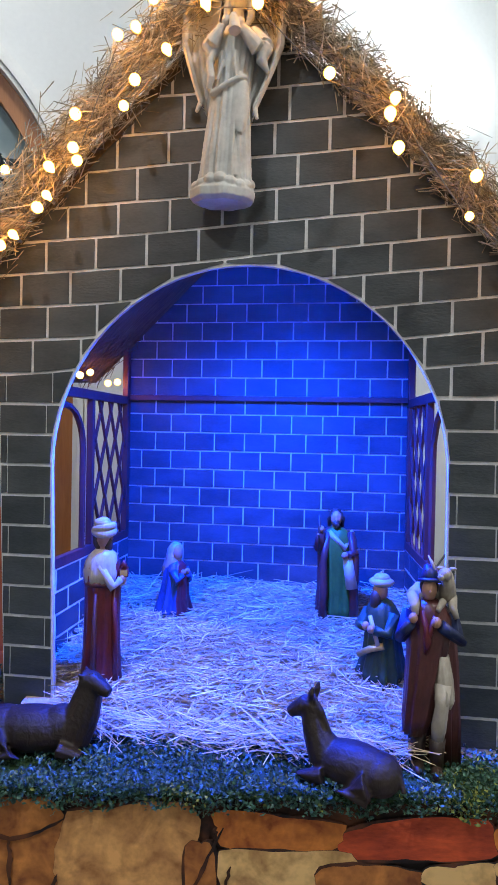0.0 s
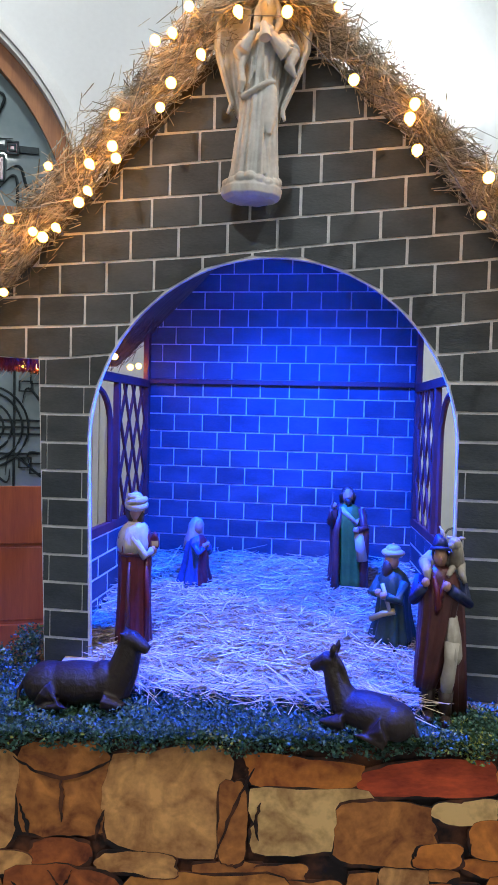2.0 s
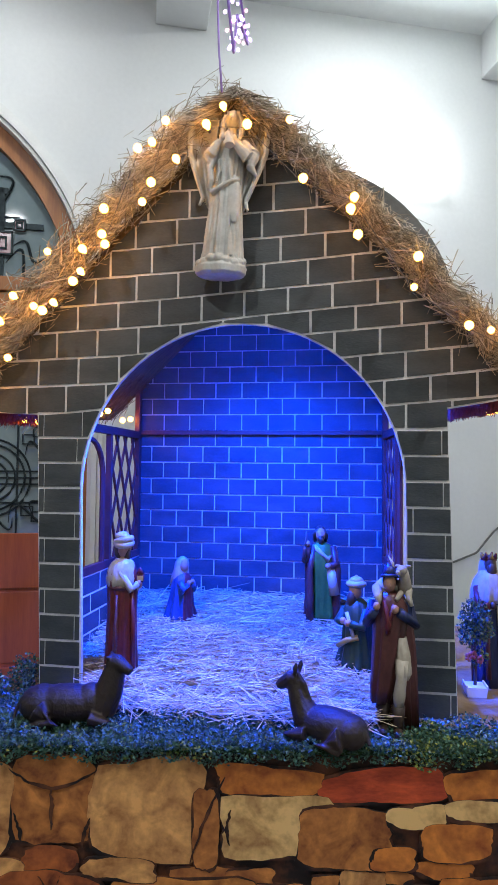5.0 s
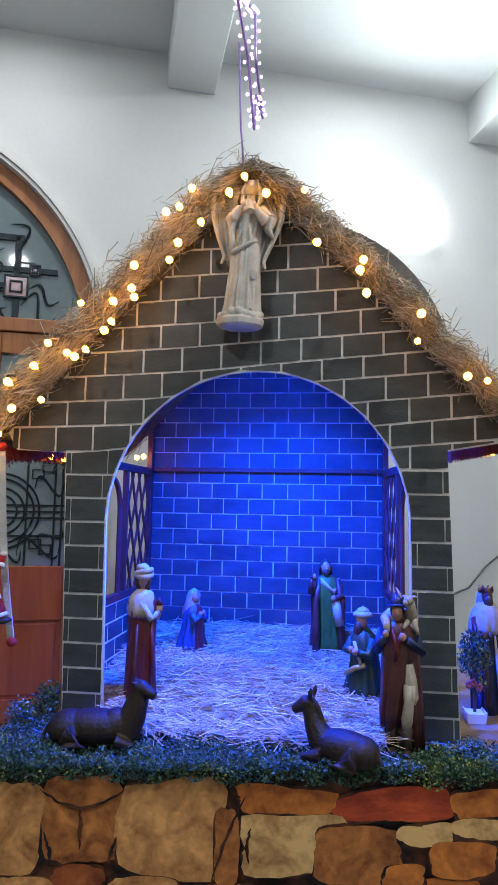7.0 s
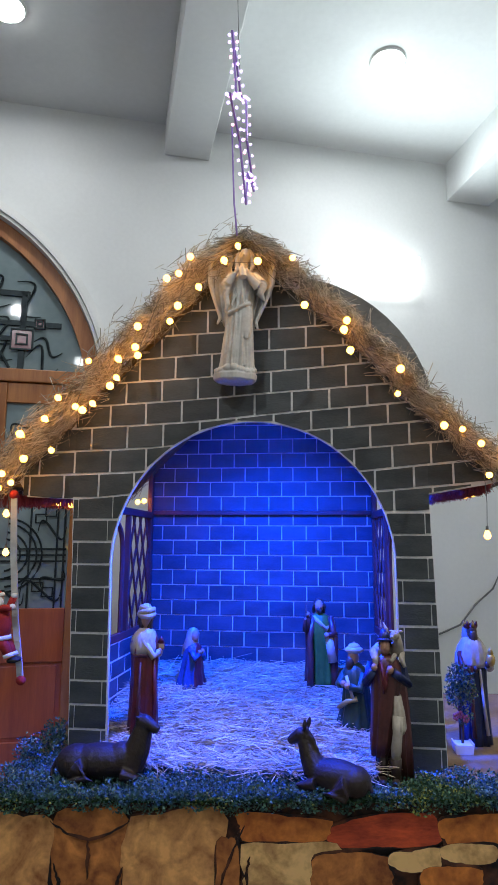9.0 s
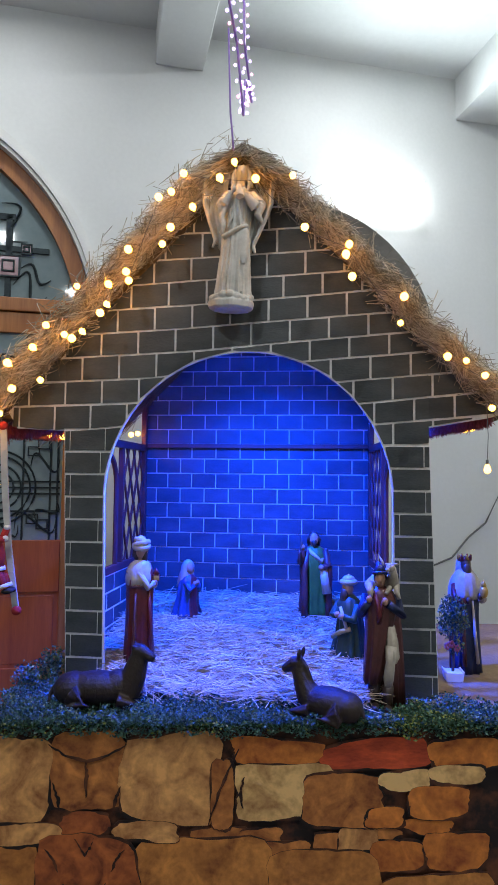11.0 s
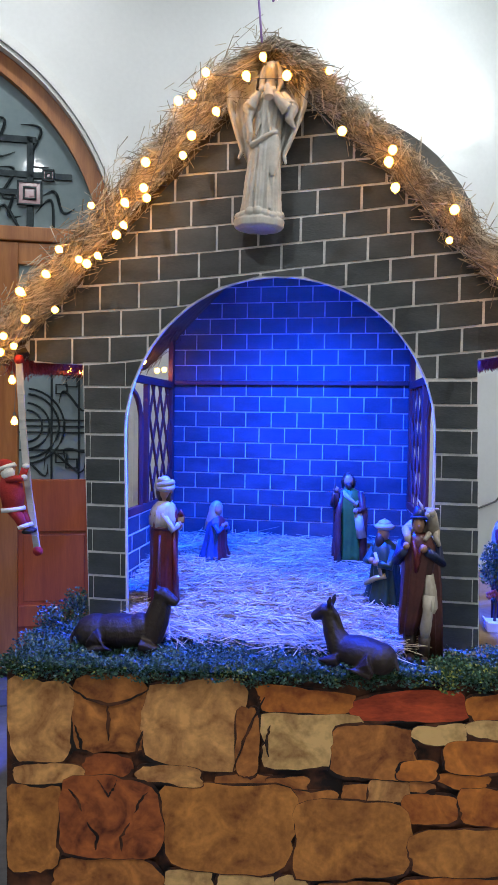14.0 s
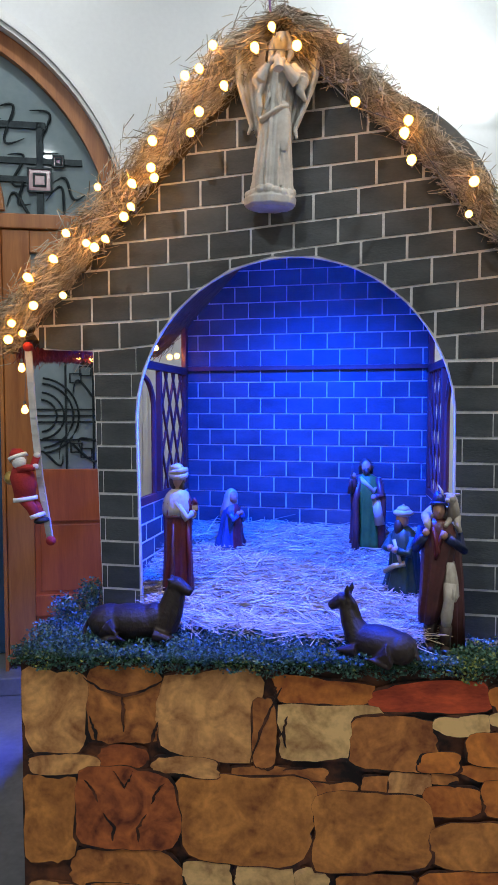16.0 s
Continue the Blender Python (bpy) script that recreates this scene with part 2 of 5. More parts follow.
def tube(bm, points, radii, mat=0, seg=8):
    """A round rod along points, with a radius at each, closed at the ends."""
    points = [Vector(p) for p in points]
    radii = [radii] * len(points) if isinstance(radii, (int, float)) else radii
    rings = []
    for i, p in enumerate(points):
        way = (points[min(i + 1, len(points) - 1)] - points[max(i - 1, 0)]).normalized()
        side = way.cross(Vector((0.13, 0.31, 0.94)) if abs(way.z) < 0.9 else Vector((0.94, 0.2, 0.1))).normalized()
        over = way.cross(side)
        rings.append([bm.verts.new(p + radii[i] * (math.cos(a) * side + math.sin(a) * over)) for a in (2 * math.pi * k / seg for k in range(seg))])
    faces = [bm.faces.new((a[k], a[(k + 1) % seg], b[(k + 1) % seg], b[k])) for a, b in zip(rings, rings[1:]) for k in range(seg)]
    faces += [bm.faces.new(rings[0][::-1]), bm.faces.new(rings[-1])]
    for f in faces:
        f.material_index = mat
    return bm


def robe(bm, rings, mat=0, seg=44, folds=9, depth=0.06, phase=0.0, mats=None):
    """A cloth body from rings of (z, half width, half depth, centre x, centre y), with hanging folds that fade upwards."""
    loops = []
    low, high = rings[0][0], rings[-1][0]
    for z, w, d, cx, cy in rings:
        fade = depth * (1 - (z - low) / (high - low)) ** 0.6
        loop = []
        for k in range(seg):
            a = 2 * math.pi * k / seg
            s = 1 + 1.5 * fade * (abs(math.sin(folds * a / 2 + phase + 2.5 * z)) - 0.6 + 0.5 * math.sin((folds * 2 - 5) * a + 1.7))
            loop.append(bm.verts.new((cx + w * s * math.cos(a), cy + d * s * math.sin(a), z)))
        loops.append(loop)
    for i, (a, b) in enumerate(zip(loops, loops[1:])):
        for k in range(seg):
            f = bm.faces.new((a[k], a[(k + 1) % seg], b[(k + 1) % seg], b[k]))
            f.material_index = mats(i, 2 * math.pi * k / seg) if mats else mat
    for f in (bm.faces.new(loops[0][::-1]), bm.faces.new(loops[-1])):
        f.material_index = mat
    return bm


def stalks(name, centres, ways, lengths, widths, mats, picks=None):
    """Many thin three-sided stalks in one mesh."""
    n = len(centres)
    ways = ways / np.linalg.norm(ways, axis=1, keepdims=True)
    helper = np.where(np.abs(ways[:, 2:3]) < 0.8, np.array([[0, 0, 1.0]]), np.array([[1.0, 0, 0]]))
    side = np.cross(ways, helper)
    side /= np.linalg.norm(side, axis=1, keepdims=True)
    over = np.cross(ways, side)
    verts = np.zeros((n, 6, 3))
    bend = np.random.normal(0, 0.06, (n, 3)) * lengths[:, None]
    for k in range(3):
        a = 2 * math.pi * k / 3
        off = (math.cos(a) * side + math.sin(a) * over) * widths[:, None]
        verts[:, k] = centres - ways * lengths[:, None] / 2 + off
        verts[:, 3 + k] = centres + ways * lengths[:, None] / 2 + off * 0.6 + bend
    base = np.arange(n)[:, None] * 6
    quads = np.concatenate([base + np.array([[k, (k + 1) % 3, 3 + (k + 1) % 3, 3 + k]]) for k in range(3)])
    me = bpy.data.meshes.new(name)
    me.from_pydata(verts.reshape(-1, 3).tolist(), [], quads.tolist())
    for m in mats:
        me.materials.append(m)
    return new(name, me)


def leaves(name, centres, size, mats, up=0.5, picks=None):
    """Many small folded leaves in one mesh."""
    n = len(centres)
    way = np.random.normal(0, 1, (n, 3))
    way[:, 2] = np.abs(way[:, 2]) * up + 0.1
    way /= np.linalg.norm(way, axis=1, keepdims=True)
    side = np.cross(way, np.random.normal(0, 1, (n, 3)))
    side /= np.linalg.norm(side, axis=1, keepdims=True)
    lift = np.cross(way, side)
    s = (size * np.random.uniform(0.6, 1.3, n))[:, None]
    v = np.stack([centres, centres + way * s * 0.55 + side * s * 0.32 + lift * s * 0.1, centres + way * s, centres + way * s * 0.55 - side * s * 0.32 + lift * s * 0.1], 1)
    base = np.arange(n)[:, None] * 4
    tris = np.concatenate([base + np.array([[0, 1, 2]]), base + np.array([[0, 2, 3]])])
    me = bpy.data.meshes.new(name)
    me.from_pydata(v.reshape(-1, 3).tolist(), [], tris.tolist())
    for m in mats:
        me.materials.append(m)
    if len(mats) > 1:
        pick = (np.random.uniform(0, 1, n) < 0.12).astype(int) if picks is None else picks
        me.polygons.foreach_set("material_index", np.concatenate([pick, pick]).astype(np.int32))
    return new(name, me)


# ---- the room ----
def arc(cx, cz, r, a0, a1, n):
    return [(cx + r * math.cos(radians(a0 + (a1 - a0) * i / n)), cz + r * math.sin(radians(a0 + (a1 - a0) * i / n))) for i in range(n + 1)]


ARCH_U, ARCH_Z = -0.855, 2.315
bm = bmesh.new()
opening = [(ARCH_U + 1.35, FLOOR), *arc(ARCH_U, ARCH_Z, 1.35, 0, 180, 40), (ARCH_U - 1.35, FLOOR)]
prism(bm, [(-4.5, FLOOR), (-4.5, CEIL + 0.1), (5.8, CEIL + 0.1), (5.8, FLOOR), *opening], 0.0, 0.22)
wall = part("wall_north", bm, PLASTER)
wall.matrix_world = WALL
tagged(wall, "white plastered church wall with an arched doorway", "wall", kind="structure")

bm = bmesh.new()
box(bm, -7, 7, -7, 6.0, FLOOR - 0.1, FLOOR)
tagged(part("floor", bm, GRANITE), "grey polished stone floor", "floor", kind="structure")
bm = bmesh.new()
box(bm, -7, 7, -7, 6.0, CEIL, CEIL + 0.1)
tagged(part("ceiling", bm, CEILING), "white painted ceiling", "ceiling", kind="structure")
for name, b in (("wall_south", (-4.6, 5.2, -5.2, -5.0)), ("wall_west", (-4.8, -4.6, -5.2, 4.5)), ("wall_east", (3.6, 3.8, -5.2, 4.9))):
    bm = bmesh.new()
    box(bm, *b, FLOOR, CEIL)
    tagged(part(name, bm, PLASTER), "plain white plastered wall", "wall", kind="structure")
for u0, u1, z in ((0.822, 1.118, 4.035), (2.86, 3.2, 3.97)):
    bm = bmesh.new()
    box(bm, u0, u1, -6.0, -0.002, z, CEIL + 0.02, 0.006)
    beam = part("ceiling_beam", bm, CEILING)
    beam.matrix_world = WALL
    tagged(beam, "white plastered ceiling beam", "beam", kind="structure")

# moulded arch round the door
bm = bmesh.new()
for r0, r1, y in ((1.35, 1.370, -0.035), (1.372, 1.400, -0.05), (1.402, 1.43, -0.03)):
    inner, outer = arc(ARCH_U, ARCH_Z, r0, 0, 180, 48), arc(ARCH_U, ARCH_Z, r1, 180, 0, 48)
    prism(bm, [(ARCH_U + r0, 0), *inner, (ARCH_U - r0, 0), (ARCH_U - r1, 0), *outer, (ARCH_U + r1, 0)], y, 0.0)
trim = part("trim", bm, MOULD)
trim.matrix_world = WALL
tagged(trim, "white moulded arch trim round the doorway", "trim", kind="structure")

# the doorway: wooden arch, transom glass, closed leaf, post
door = thing("door_1", "orange varnished wooden door with arched leaded glass transom", "door", WALL, kind="structure")
bm = bmesh.new()
inner, outer = arc(ARCH_U, ARCH_Z, 1.258, 0, 180, 48), arc(ARCH_U, ARCH_Z, 1.348, 180, 0, 48)
prism(bm, [(ARCH_U + 1.258, FLOOR), *inner, (ARCH_U - 1.258, FLOOR), (ARCH_U - 1.348, FLOOR), *outer, (ARCH_U + 1.348, FLOOR)], 0.03, 0.16)
part("door_frame", bm, DOORWOOD, door)
bm = bmesh.new()
box(bm, ARCH_U - 1.257, ARCH_U + 1.257, 0.035, 0.15, 2.455, 2.535, 0.006)
part("transom_bar", bm, DOORWOOD, door)
bm = bmesh.new()
box(bm, -0.226, -0.207, 0.035, 0.15, FLOOR, 2.454, 0.004)
part("post", bm, DOORWOOD, door)
bm = bmesh.new()
inner, outer = arc(-0.95, 2.53, 0.70, 2, 178, 30), arc(-0.95, 2.53, 0.76, 178, 2, 30)
prism(bm, inner + outer, 0.05, 0.14)
part("inner_arch", bm, DOORWOOD, door)
bm = bmesh.new()
pane = arc(ARCH_U, ARCH_Z, 1.257, 9, 171, 40)
prism(bm, pane, 0.085, 0.10)
part("transom_glass", bm, PANE, door, "frosted blue-grey transom glass")


def flat_bar(bm, a, b, w, y0, y1):
    a, b = Vector(a), Vector(b)
    d = (b - a).normalized() * w / 2
    n = Vector((-d.y, d.x))
    prism(bm, [tuple(a - d + n), tuple(b + d + n), tuple(b + d - n), tuple(a - d - n)], y0, y1)


def vine(bm, points, w, y):
    tube(bm, [(x, y, z) for x, z in points], [w * (0.4 + 1.2 * math.sin(math.pi * i / (len(points) - 1))) for i in range(len(points))], seg=6)


def curl(x0, z0, x1, z1, sway, n=22):
    out = []
    for i in range(n + 1):
        t = i / n
        nx, nz = -(z1 - z0), x1 - x0
        s = sway * math.sin(2 * math.pi * t)
        out.append((x0 + (x1 - x0) * t + nx * s, z0 + (z1 - z0) * t + nz * s))
    return out


bm = bmesh.new()
for a, b, w in (((0.0, 2.54), (0.0, 2.66), 0.035), ((0.0, 2.79), (0.0, 3.02), 0.035), ((-0.30, 3.02), (0.015, 3.02), 0.035), ((-0.20, 2.83), (0.21, 2.83), 0.032), ((-0.20, 2.73), (-0.06, 2.73), 0.03)):
    flat_bar(bm, a, b, w, 0.07, 0.084)
for c in (curl(-0.17, 2.86, -0.06, 2.70, 0.35), curl(-0.16, 2.72, -0.05, 2.60, 0.3), curl(0.07, 2.72, 0.24, 2.66, 0.25), curl(0.03, 2.62, 0.22, 2.56, 0.5), curl(-0.24, 3.10, -0.08, 2.95, 0.4), curl(-0.05, 3.10, 0.10, 2.88, 0.3), curl(-0.3, 3.2, -0.2, 3.05, 0.3), curl(-0.18, 2.58, 0.0, 2.60, 0.4)):
    vine(bm, c, 0.0055, 0.077)
part("leadwork", bm, IRON, door, "dark lead lines and curling leaves")
for u, z, s in ((0.0, 2.725, 0.062), (0.10, 2.83, 0.028)):
    bm = bmesh.new()
    prism(bm, [(u - s, z - s), (u + s, z - s), (u + s, z + s), (u - s, z + s)], 0.064, 0.083)
    sq = part("square_inset", bm, PANE_ROSE, door, "rose glass square")
    bm = bmesh.new()
    for k in (1.0, 0.5):
        for a, b in (((-1, -1), (1, -1)), ((1, -1), (1, 1)), ((1, 1), (-1, 1)), ((-1, 1), (-1, -1))):
            flat_bar(bm, (u + a[0] * s * k, z + a[1] * s * k), (u + b[0] * s * k, z + b[1] * s * k), 0.009, 0.056, 0.066)
    part("square_lead", bm, IRON, sq)

for name, b in (("stile", (-0.205, -0.06)), ("stile", (0.336, 0.386))):
    bm = bmesh.new()
    box(bm, b[0], b[1], 0.05, 0.11, 0.06, 2.45, 0.004)
    part(name, bm, DOORWOOD, door)
for z0, z1 in ((2.33, 2.45), (0.84, 1.135), (0.30, 0.42), (0.06, 0.16)):
    bm = bmesh.new()
    box(bm, -0.059, 0.335, 0.052, 0.108, z0, z1, 0.004)
    part("rail", bm, DOORWOOD if z0 > 2 else REDWOOD, door)
for z0, z1 in ((0.42, 0.84), (0.16, 0.30)):
    bm = bmesh.new()
    box(bm, -0.059, 0.335, 0.07, 0.095, z0, z1, 0.0)
    box(bm, -0.03, 0.306, 0.062, 0.075, z0 + 0.02, z1 - 0.02, 0.005)
    part("panel", bm, REDWOOD, door)
bm = bmesh.new()
box(bm, -0.059, 0.335, 0.078, 0.084, 1.135, 2.33)
part("pane", bm, PANE, door, "frosted glass pane")
bm = bmesh.new()
for z in (1.30, 1.40, 1.435, 1.47, 2.02):
    flat_bar(bm, (-0.05, z), (0.32, z), 0.010, 0.066, 0.076)
for u in (0.12, 0.27, 0.31):
    flat_bar(bm, (u, 1.14), (u, 2.32), 0.010, 0.064, 0.074)
for u, z in ((0.145, 1.62), (0.20, 1.66), (0.145, 1.23), (0.20, 1.20)):
    for a, b in (((0, 0), (0.06, 0)), ((0.06, 0), (0.06, 0.05)), ((0.06, 0.05), (0, 0.05)), ((0, 0.05), (0, 0))):
        flat_bar(bm, (u + a[0], z + a[1]), (u + b[0], z + b[1]), 0.007, 0.060, 0.068)
for r in (0.21, 0.18, 0.13, 0.09):
    ring = [(-0.02 + r * math.cos(radians(a)), 1.435 + r * math.sin(radians(a))) for a in range(-85, 86, 10)]
    tube(bm, [(x, 0.066, z) for x, z in ring], 0.006, seg=6)
for c in (curl(-0.04, 1.95, 0.18, 1.80, 0.4), curl(0.0, 2.08, 0.19, 2.25, 0.4), curl(0.14, 1.98, 0.31, 1.78, 0.4), curl(0.08, 1.19, 0.31, 1.28, 0.35), curl(0.16, 1.56, 0.32, 1.60, 0.4), curl(-0.03, 1.17, 0.10, 1.22, 0.4), curl(0.20, 1.24, 0.31, 1.36, 0.3)):
    vine(bm, c, 0.0045, 0.066)
part("ironwork", bm, IRON, door, "dark curling ironwork")

# threshold and the blue sheet metal leaf in the open half
bm = bmesh.new()
box(bm, ARCH_U - 1.23, ARCH_U + 1.23, -0.06, 0.5, FLOOR, 0.0, 0.008)
step = part("step", bm, GRANITE)
step.matrix_world = WALL
tagged(step, "grey stone door step", "step", kind="structure")
blue = thing("door_2", "glossy dark blue metal door standing open", "door", WALL, kind="structure")
bm = bmesh.new()
box(bm, ARCH_U - 1.22, -0.232, 0.30, 0.35, 0.005, 3.3, 0.004)
box(bm, ARCH_U - 1.1, -0.40, 0.29, 0.302, 0.1, 0.84, 0.01)
box(bm, ARCH_U - 1.1, -0.40, 0.29, 0.302, 0.94, 2.3, 0.01)
part("leaf", bm, BLUEPAINT, blue)
bm = bmesh.new()
box(bm, -3.2, 1.5, 0.9, 1.0, FLOOR, 4.0)
night = part("backdrop", bm, BLUEPAINT)
night.matrix_world = WALL
tagged(night, "dark blue night behind the open door", "backdrop", kind="structure")

# lamps that hang in the room, and bodies for the added fill lamps
fixture = thing("wall_lamp", "bright white rectangular lamp on the wall", "lamp", WALL @ pose(2.30, 0, 3.35))
bm = bmesh.new()
box(bm, -0.26, 0.26, -0.030, -0.001, -0.07, 0.07, 0.008)
part("housing", bm, MOULD, fixture)
bm = bmesh.new()
box(bm, -0.285, 0.285, -0.10, -0.031, -0.12, 0.12, 0.02)
part("diffuser", bm, LAMPFACE, fixture, "glowing white diffuser")
# first two spots are real; the other three are invented, one per fill lamp
for sx, sy in ((0.65, 2.41), (-1.36, 1.83), (1.5, 0.2), (-1.0, -0.9), (0.2, -2.6)):
    spot = thing("ceiling_or_fill_spot", "round white recessed ceiling spot light, seen or added out of view", "lamp", pose(sx, sy, CEIL), "ceiling spots")
    bm = bmesh.new()
    bmesh.ops.create_cone(bm, cap_ends=True, segments=28, radius1=0.098, radius2=0.106, depth=0.014, matrix=pose(0, 0, -0.008))
    part("ring", bm, MOULD, spot, smooth=False)
    bm = bmesh.new()
    bmesh.ops.create_cone(bm, cap_ends=True, segments=28, radius1=0.070, radius2=0.094, depth=0.022, matrix=pose(0, 0, -0.0265))
    part("diffuser", bm, SPOTFACE, spot)
bm = bmesh.new()
cable = [(2.35, -0.012, 0.70), (2.50, -0.012, 0.90), (2.66, -0.012, 0.95), (2.80, -0.012, 1.0), (2.92, -0.012, 1.13), (3.05, -0.012, 1.225), (3.2, -0.012, 1.5), (3.3, -0.012, 2.0)]
tube(bm, cable, 0.006)
wire = part("cable", bm, GREYWIRE, smooth=True)
wire.matrix_world = WALL
tagged(wire, "thin grey cable running along the white wall", "cable")

# ---- table, printed cloth ----
LEFT, RIGHT, DEEP = -0.706, 1.75, 1.30
table = thing("table", "long table under the printed stone cloth", "table", FRONT)
bm = bmesh.new()
box(bm, LEFT + 0.012, RIGHT - 0.012, 0.012, DEEP, TABLE - 0.04, TABLE - 0.004, 0.004)
part("tabletop", bm, DARKWOOD, table)
for x in (LEFT + 0.08, RIGHT - 0.08):
    for y in (0.08, DEEP - 0.08):
        bm = bmesh.new()
        box(bm, x - 0.03, x + 0.03, y - 0.03, y + 0.03, FLOOR, TABLE - 0.04, 0.003)
        part("leg", bm, DARKWOOD, table)

cloth = thing("printed_cloth", "cloth printed with tan and orange stone wall, draped over table", "cloth", FRONT)


def sheet(bm, a, b, z0, z1, nu, nz):
    """A hanging cloth with slight waves, with a thickness of 3 mm."""
    a, b = Vector(a), Vector(b)
    way = (b - a).normalized()
    out = Vector((way.y, -way.x))
    rows = []
    for layer in (0, 0.003):
        grid = []
        for i in range(nu + 1):
            p = a.lerp(b, i / nu)
            for_z = []
            for j in range(nz + 1):
                z = z1 + (z0 - z1) * j / nz
                w = 0.004 * (j / nz) * math.sin(9 * p.x + 5 * p.y + 0.6) - layer
                for_z.append(bm.verts.new((p.x + out.x * w, p.y + out.y * w, z)))
            grid.append(for_z)
        rows.append(grid)
    for grid in rows:
        for i in range(nu):
            for j in range(nz):
                bm.faces.new((grid[i][j], grid[i + 1][j], grid[i + 1][j + 1], grid[i][j + 1]))
    f, k = rows
    for i in range(nu):
        bm.faces.new((f[i][0], k[i][0], k[i + 1][0], f[i + 1][0]))
        bm.faces.new((f[i][nz], f[i + 1][nz], k[i + 1][nz], k[i][nz]))
    for j in range(nz):
        bm.faces.new((f[0][j], f[0][j + 1], k[0][j + 1], k[0][j]))
        bm.faces.new((f[nu][j], k[nu][j], k[nu][j + 1], f[nu][j + 1]))


bm = bmesh.new()
sheet(bm, (LEFT, 0.0), (RIGHT, 0.0), FLOOR + 0.01, TABLE, 50, 10)
part("front_panel", bm, PRINTJOINT, cloth)
bm = bmesh.new()
sheet(bm, (LEFT, DEEP), (LEFT, 0.004), FLOOR + 0.01, TABLE, 20, 10)
part("side_panel", bm, STONES[5], cloth)
bm = bmesh.new()
box(bm, LEFT, RIGHT, 0.004, DEEP, TABLE - 0.003, TABLE)
part("top_panel", bm, KRAFT, cloth)

# courses of printed stones: centre, width, height, tint
COURSES = (
    ((-0.611, 0.648, 0.180, 0.222, 0), (-0.415, 0.672, 0.200, 0.203, 1), (-0.183, 0.650, 0.262, 0.232, 0), (0.116, 0.722, 0.247, 0.07, 2),
     (0.400, 0.716, 0.290, 0.080, 3), (0.661, 0.716, 0.205, 0.082, 2), (0.135, 0.614, 0.265, 0.143, 4), (-0.040, 0.606, 0.060, 0.180, 1)),
    ((0.302, 0.588, 0.215, 0.140, 1), (0.481, 0.643, 0.139, 0.053, 4), (0.630, 0.660, 0.150, 0.050, 4), (0.575, 0.583, 0.162, 0.086, 2),
     (0.421, 0.542, 0.103, 0.050, 2), (0.419, 0.499, 0.096, 0.031, 1), (0.547, 0.515, 0.131, 0.041, 2), (-0.046, 0.490, 0.145, 0.047, 1),
     (0.072, 0.490, 0.106, 0.042, 1), (0.129, 0.447, 0.143, 0.057, 1), (0.268, 0.468, 0.090, 0.058, 1), (0.345, 0.481, 0.105, 0.062, 0)),
    ((0.455, 0.436, 0.145, 0.078, 2), (0.625, 0.449, 0.170, 0.096, 2), (-0.091, 0.366, 0.350, 0.236, 5), (0.247, 0.343, 0.300, 0.206, 5),
     (0.566, 0.320, 0.300, 0.125, 5), (-0.590, 0.500, 0.182, 0.055, 0), (-0.250, 0.506, 0.170, 0.050, 0), (-0.630, 0.346, 0.150, 0.231, 5),
     (-0.416, 0.380, 0.270, 0.215, 6), (-0.425, 0.525, 0.13, 0.06, 6), (-0.419, 0.205, 0.290, 0.120, 1), (-0.192, 0.205, 0.124, 0.079, 4),
     (-0.037, 0.200, 0.153, 0.071, 4), (0.088, 0.200, 0.083, 0.070, 4), (0.26, 0.19, 0.2, 0.07, 5), (0.52, 0.21, 0.27, 0.08, 2)),
)
stones = [s for course in COURSES for s in course]
rng = random.Random(4)
z = 0.13
while z > FLOOR + 0.05:
    x = LEFT + 0.09
    while x < 0.75:
        w = rng.uniform(0.12, 0.28)
        stones.append((x + w / 2 - 0.08, z - 0.01, w - 0.015, 0.085, rng.choice((0, 1, 2, 5, 5))))
        x += w
    z -= 0.1
for course in range(9):
    x = 0.80 + rng.uniform(-0.03, 0.05)
    while x < RIGHT - 0.1:
        w = rng.uniform(0.10, 0.26)
        w = min(w, RIGHT - 0.01 - x)
        stones.append((x + w / 2, 0.715 - course * 0.09, w - 0.014, 0.078, rng.choice((0, 1, 2, 4, 5))))
        x += w
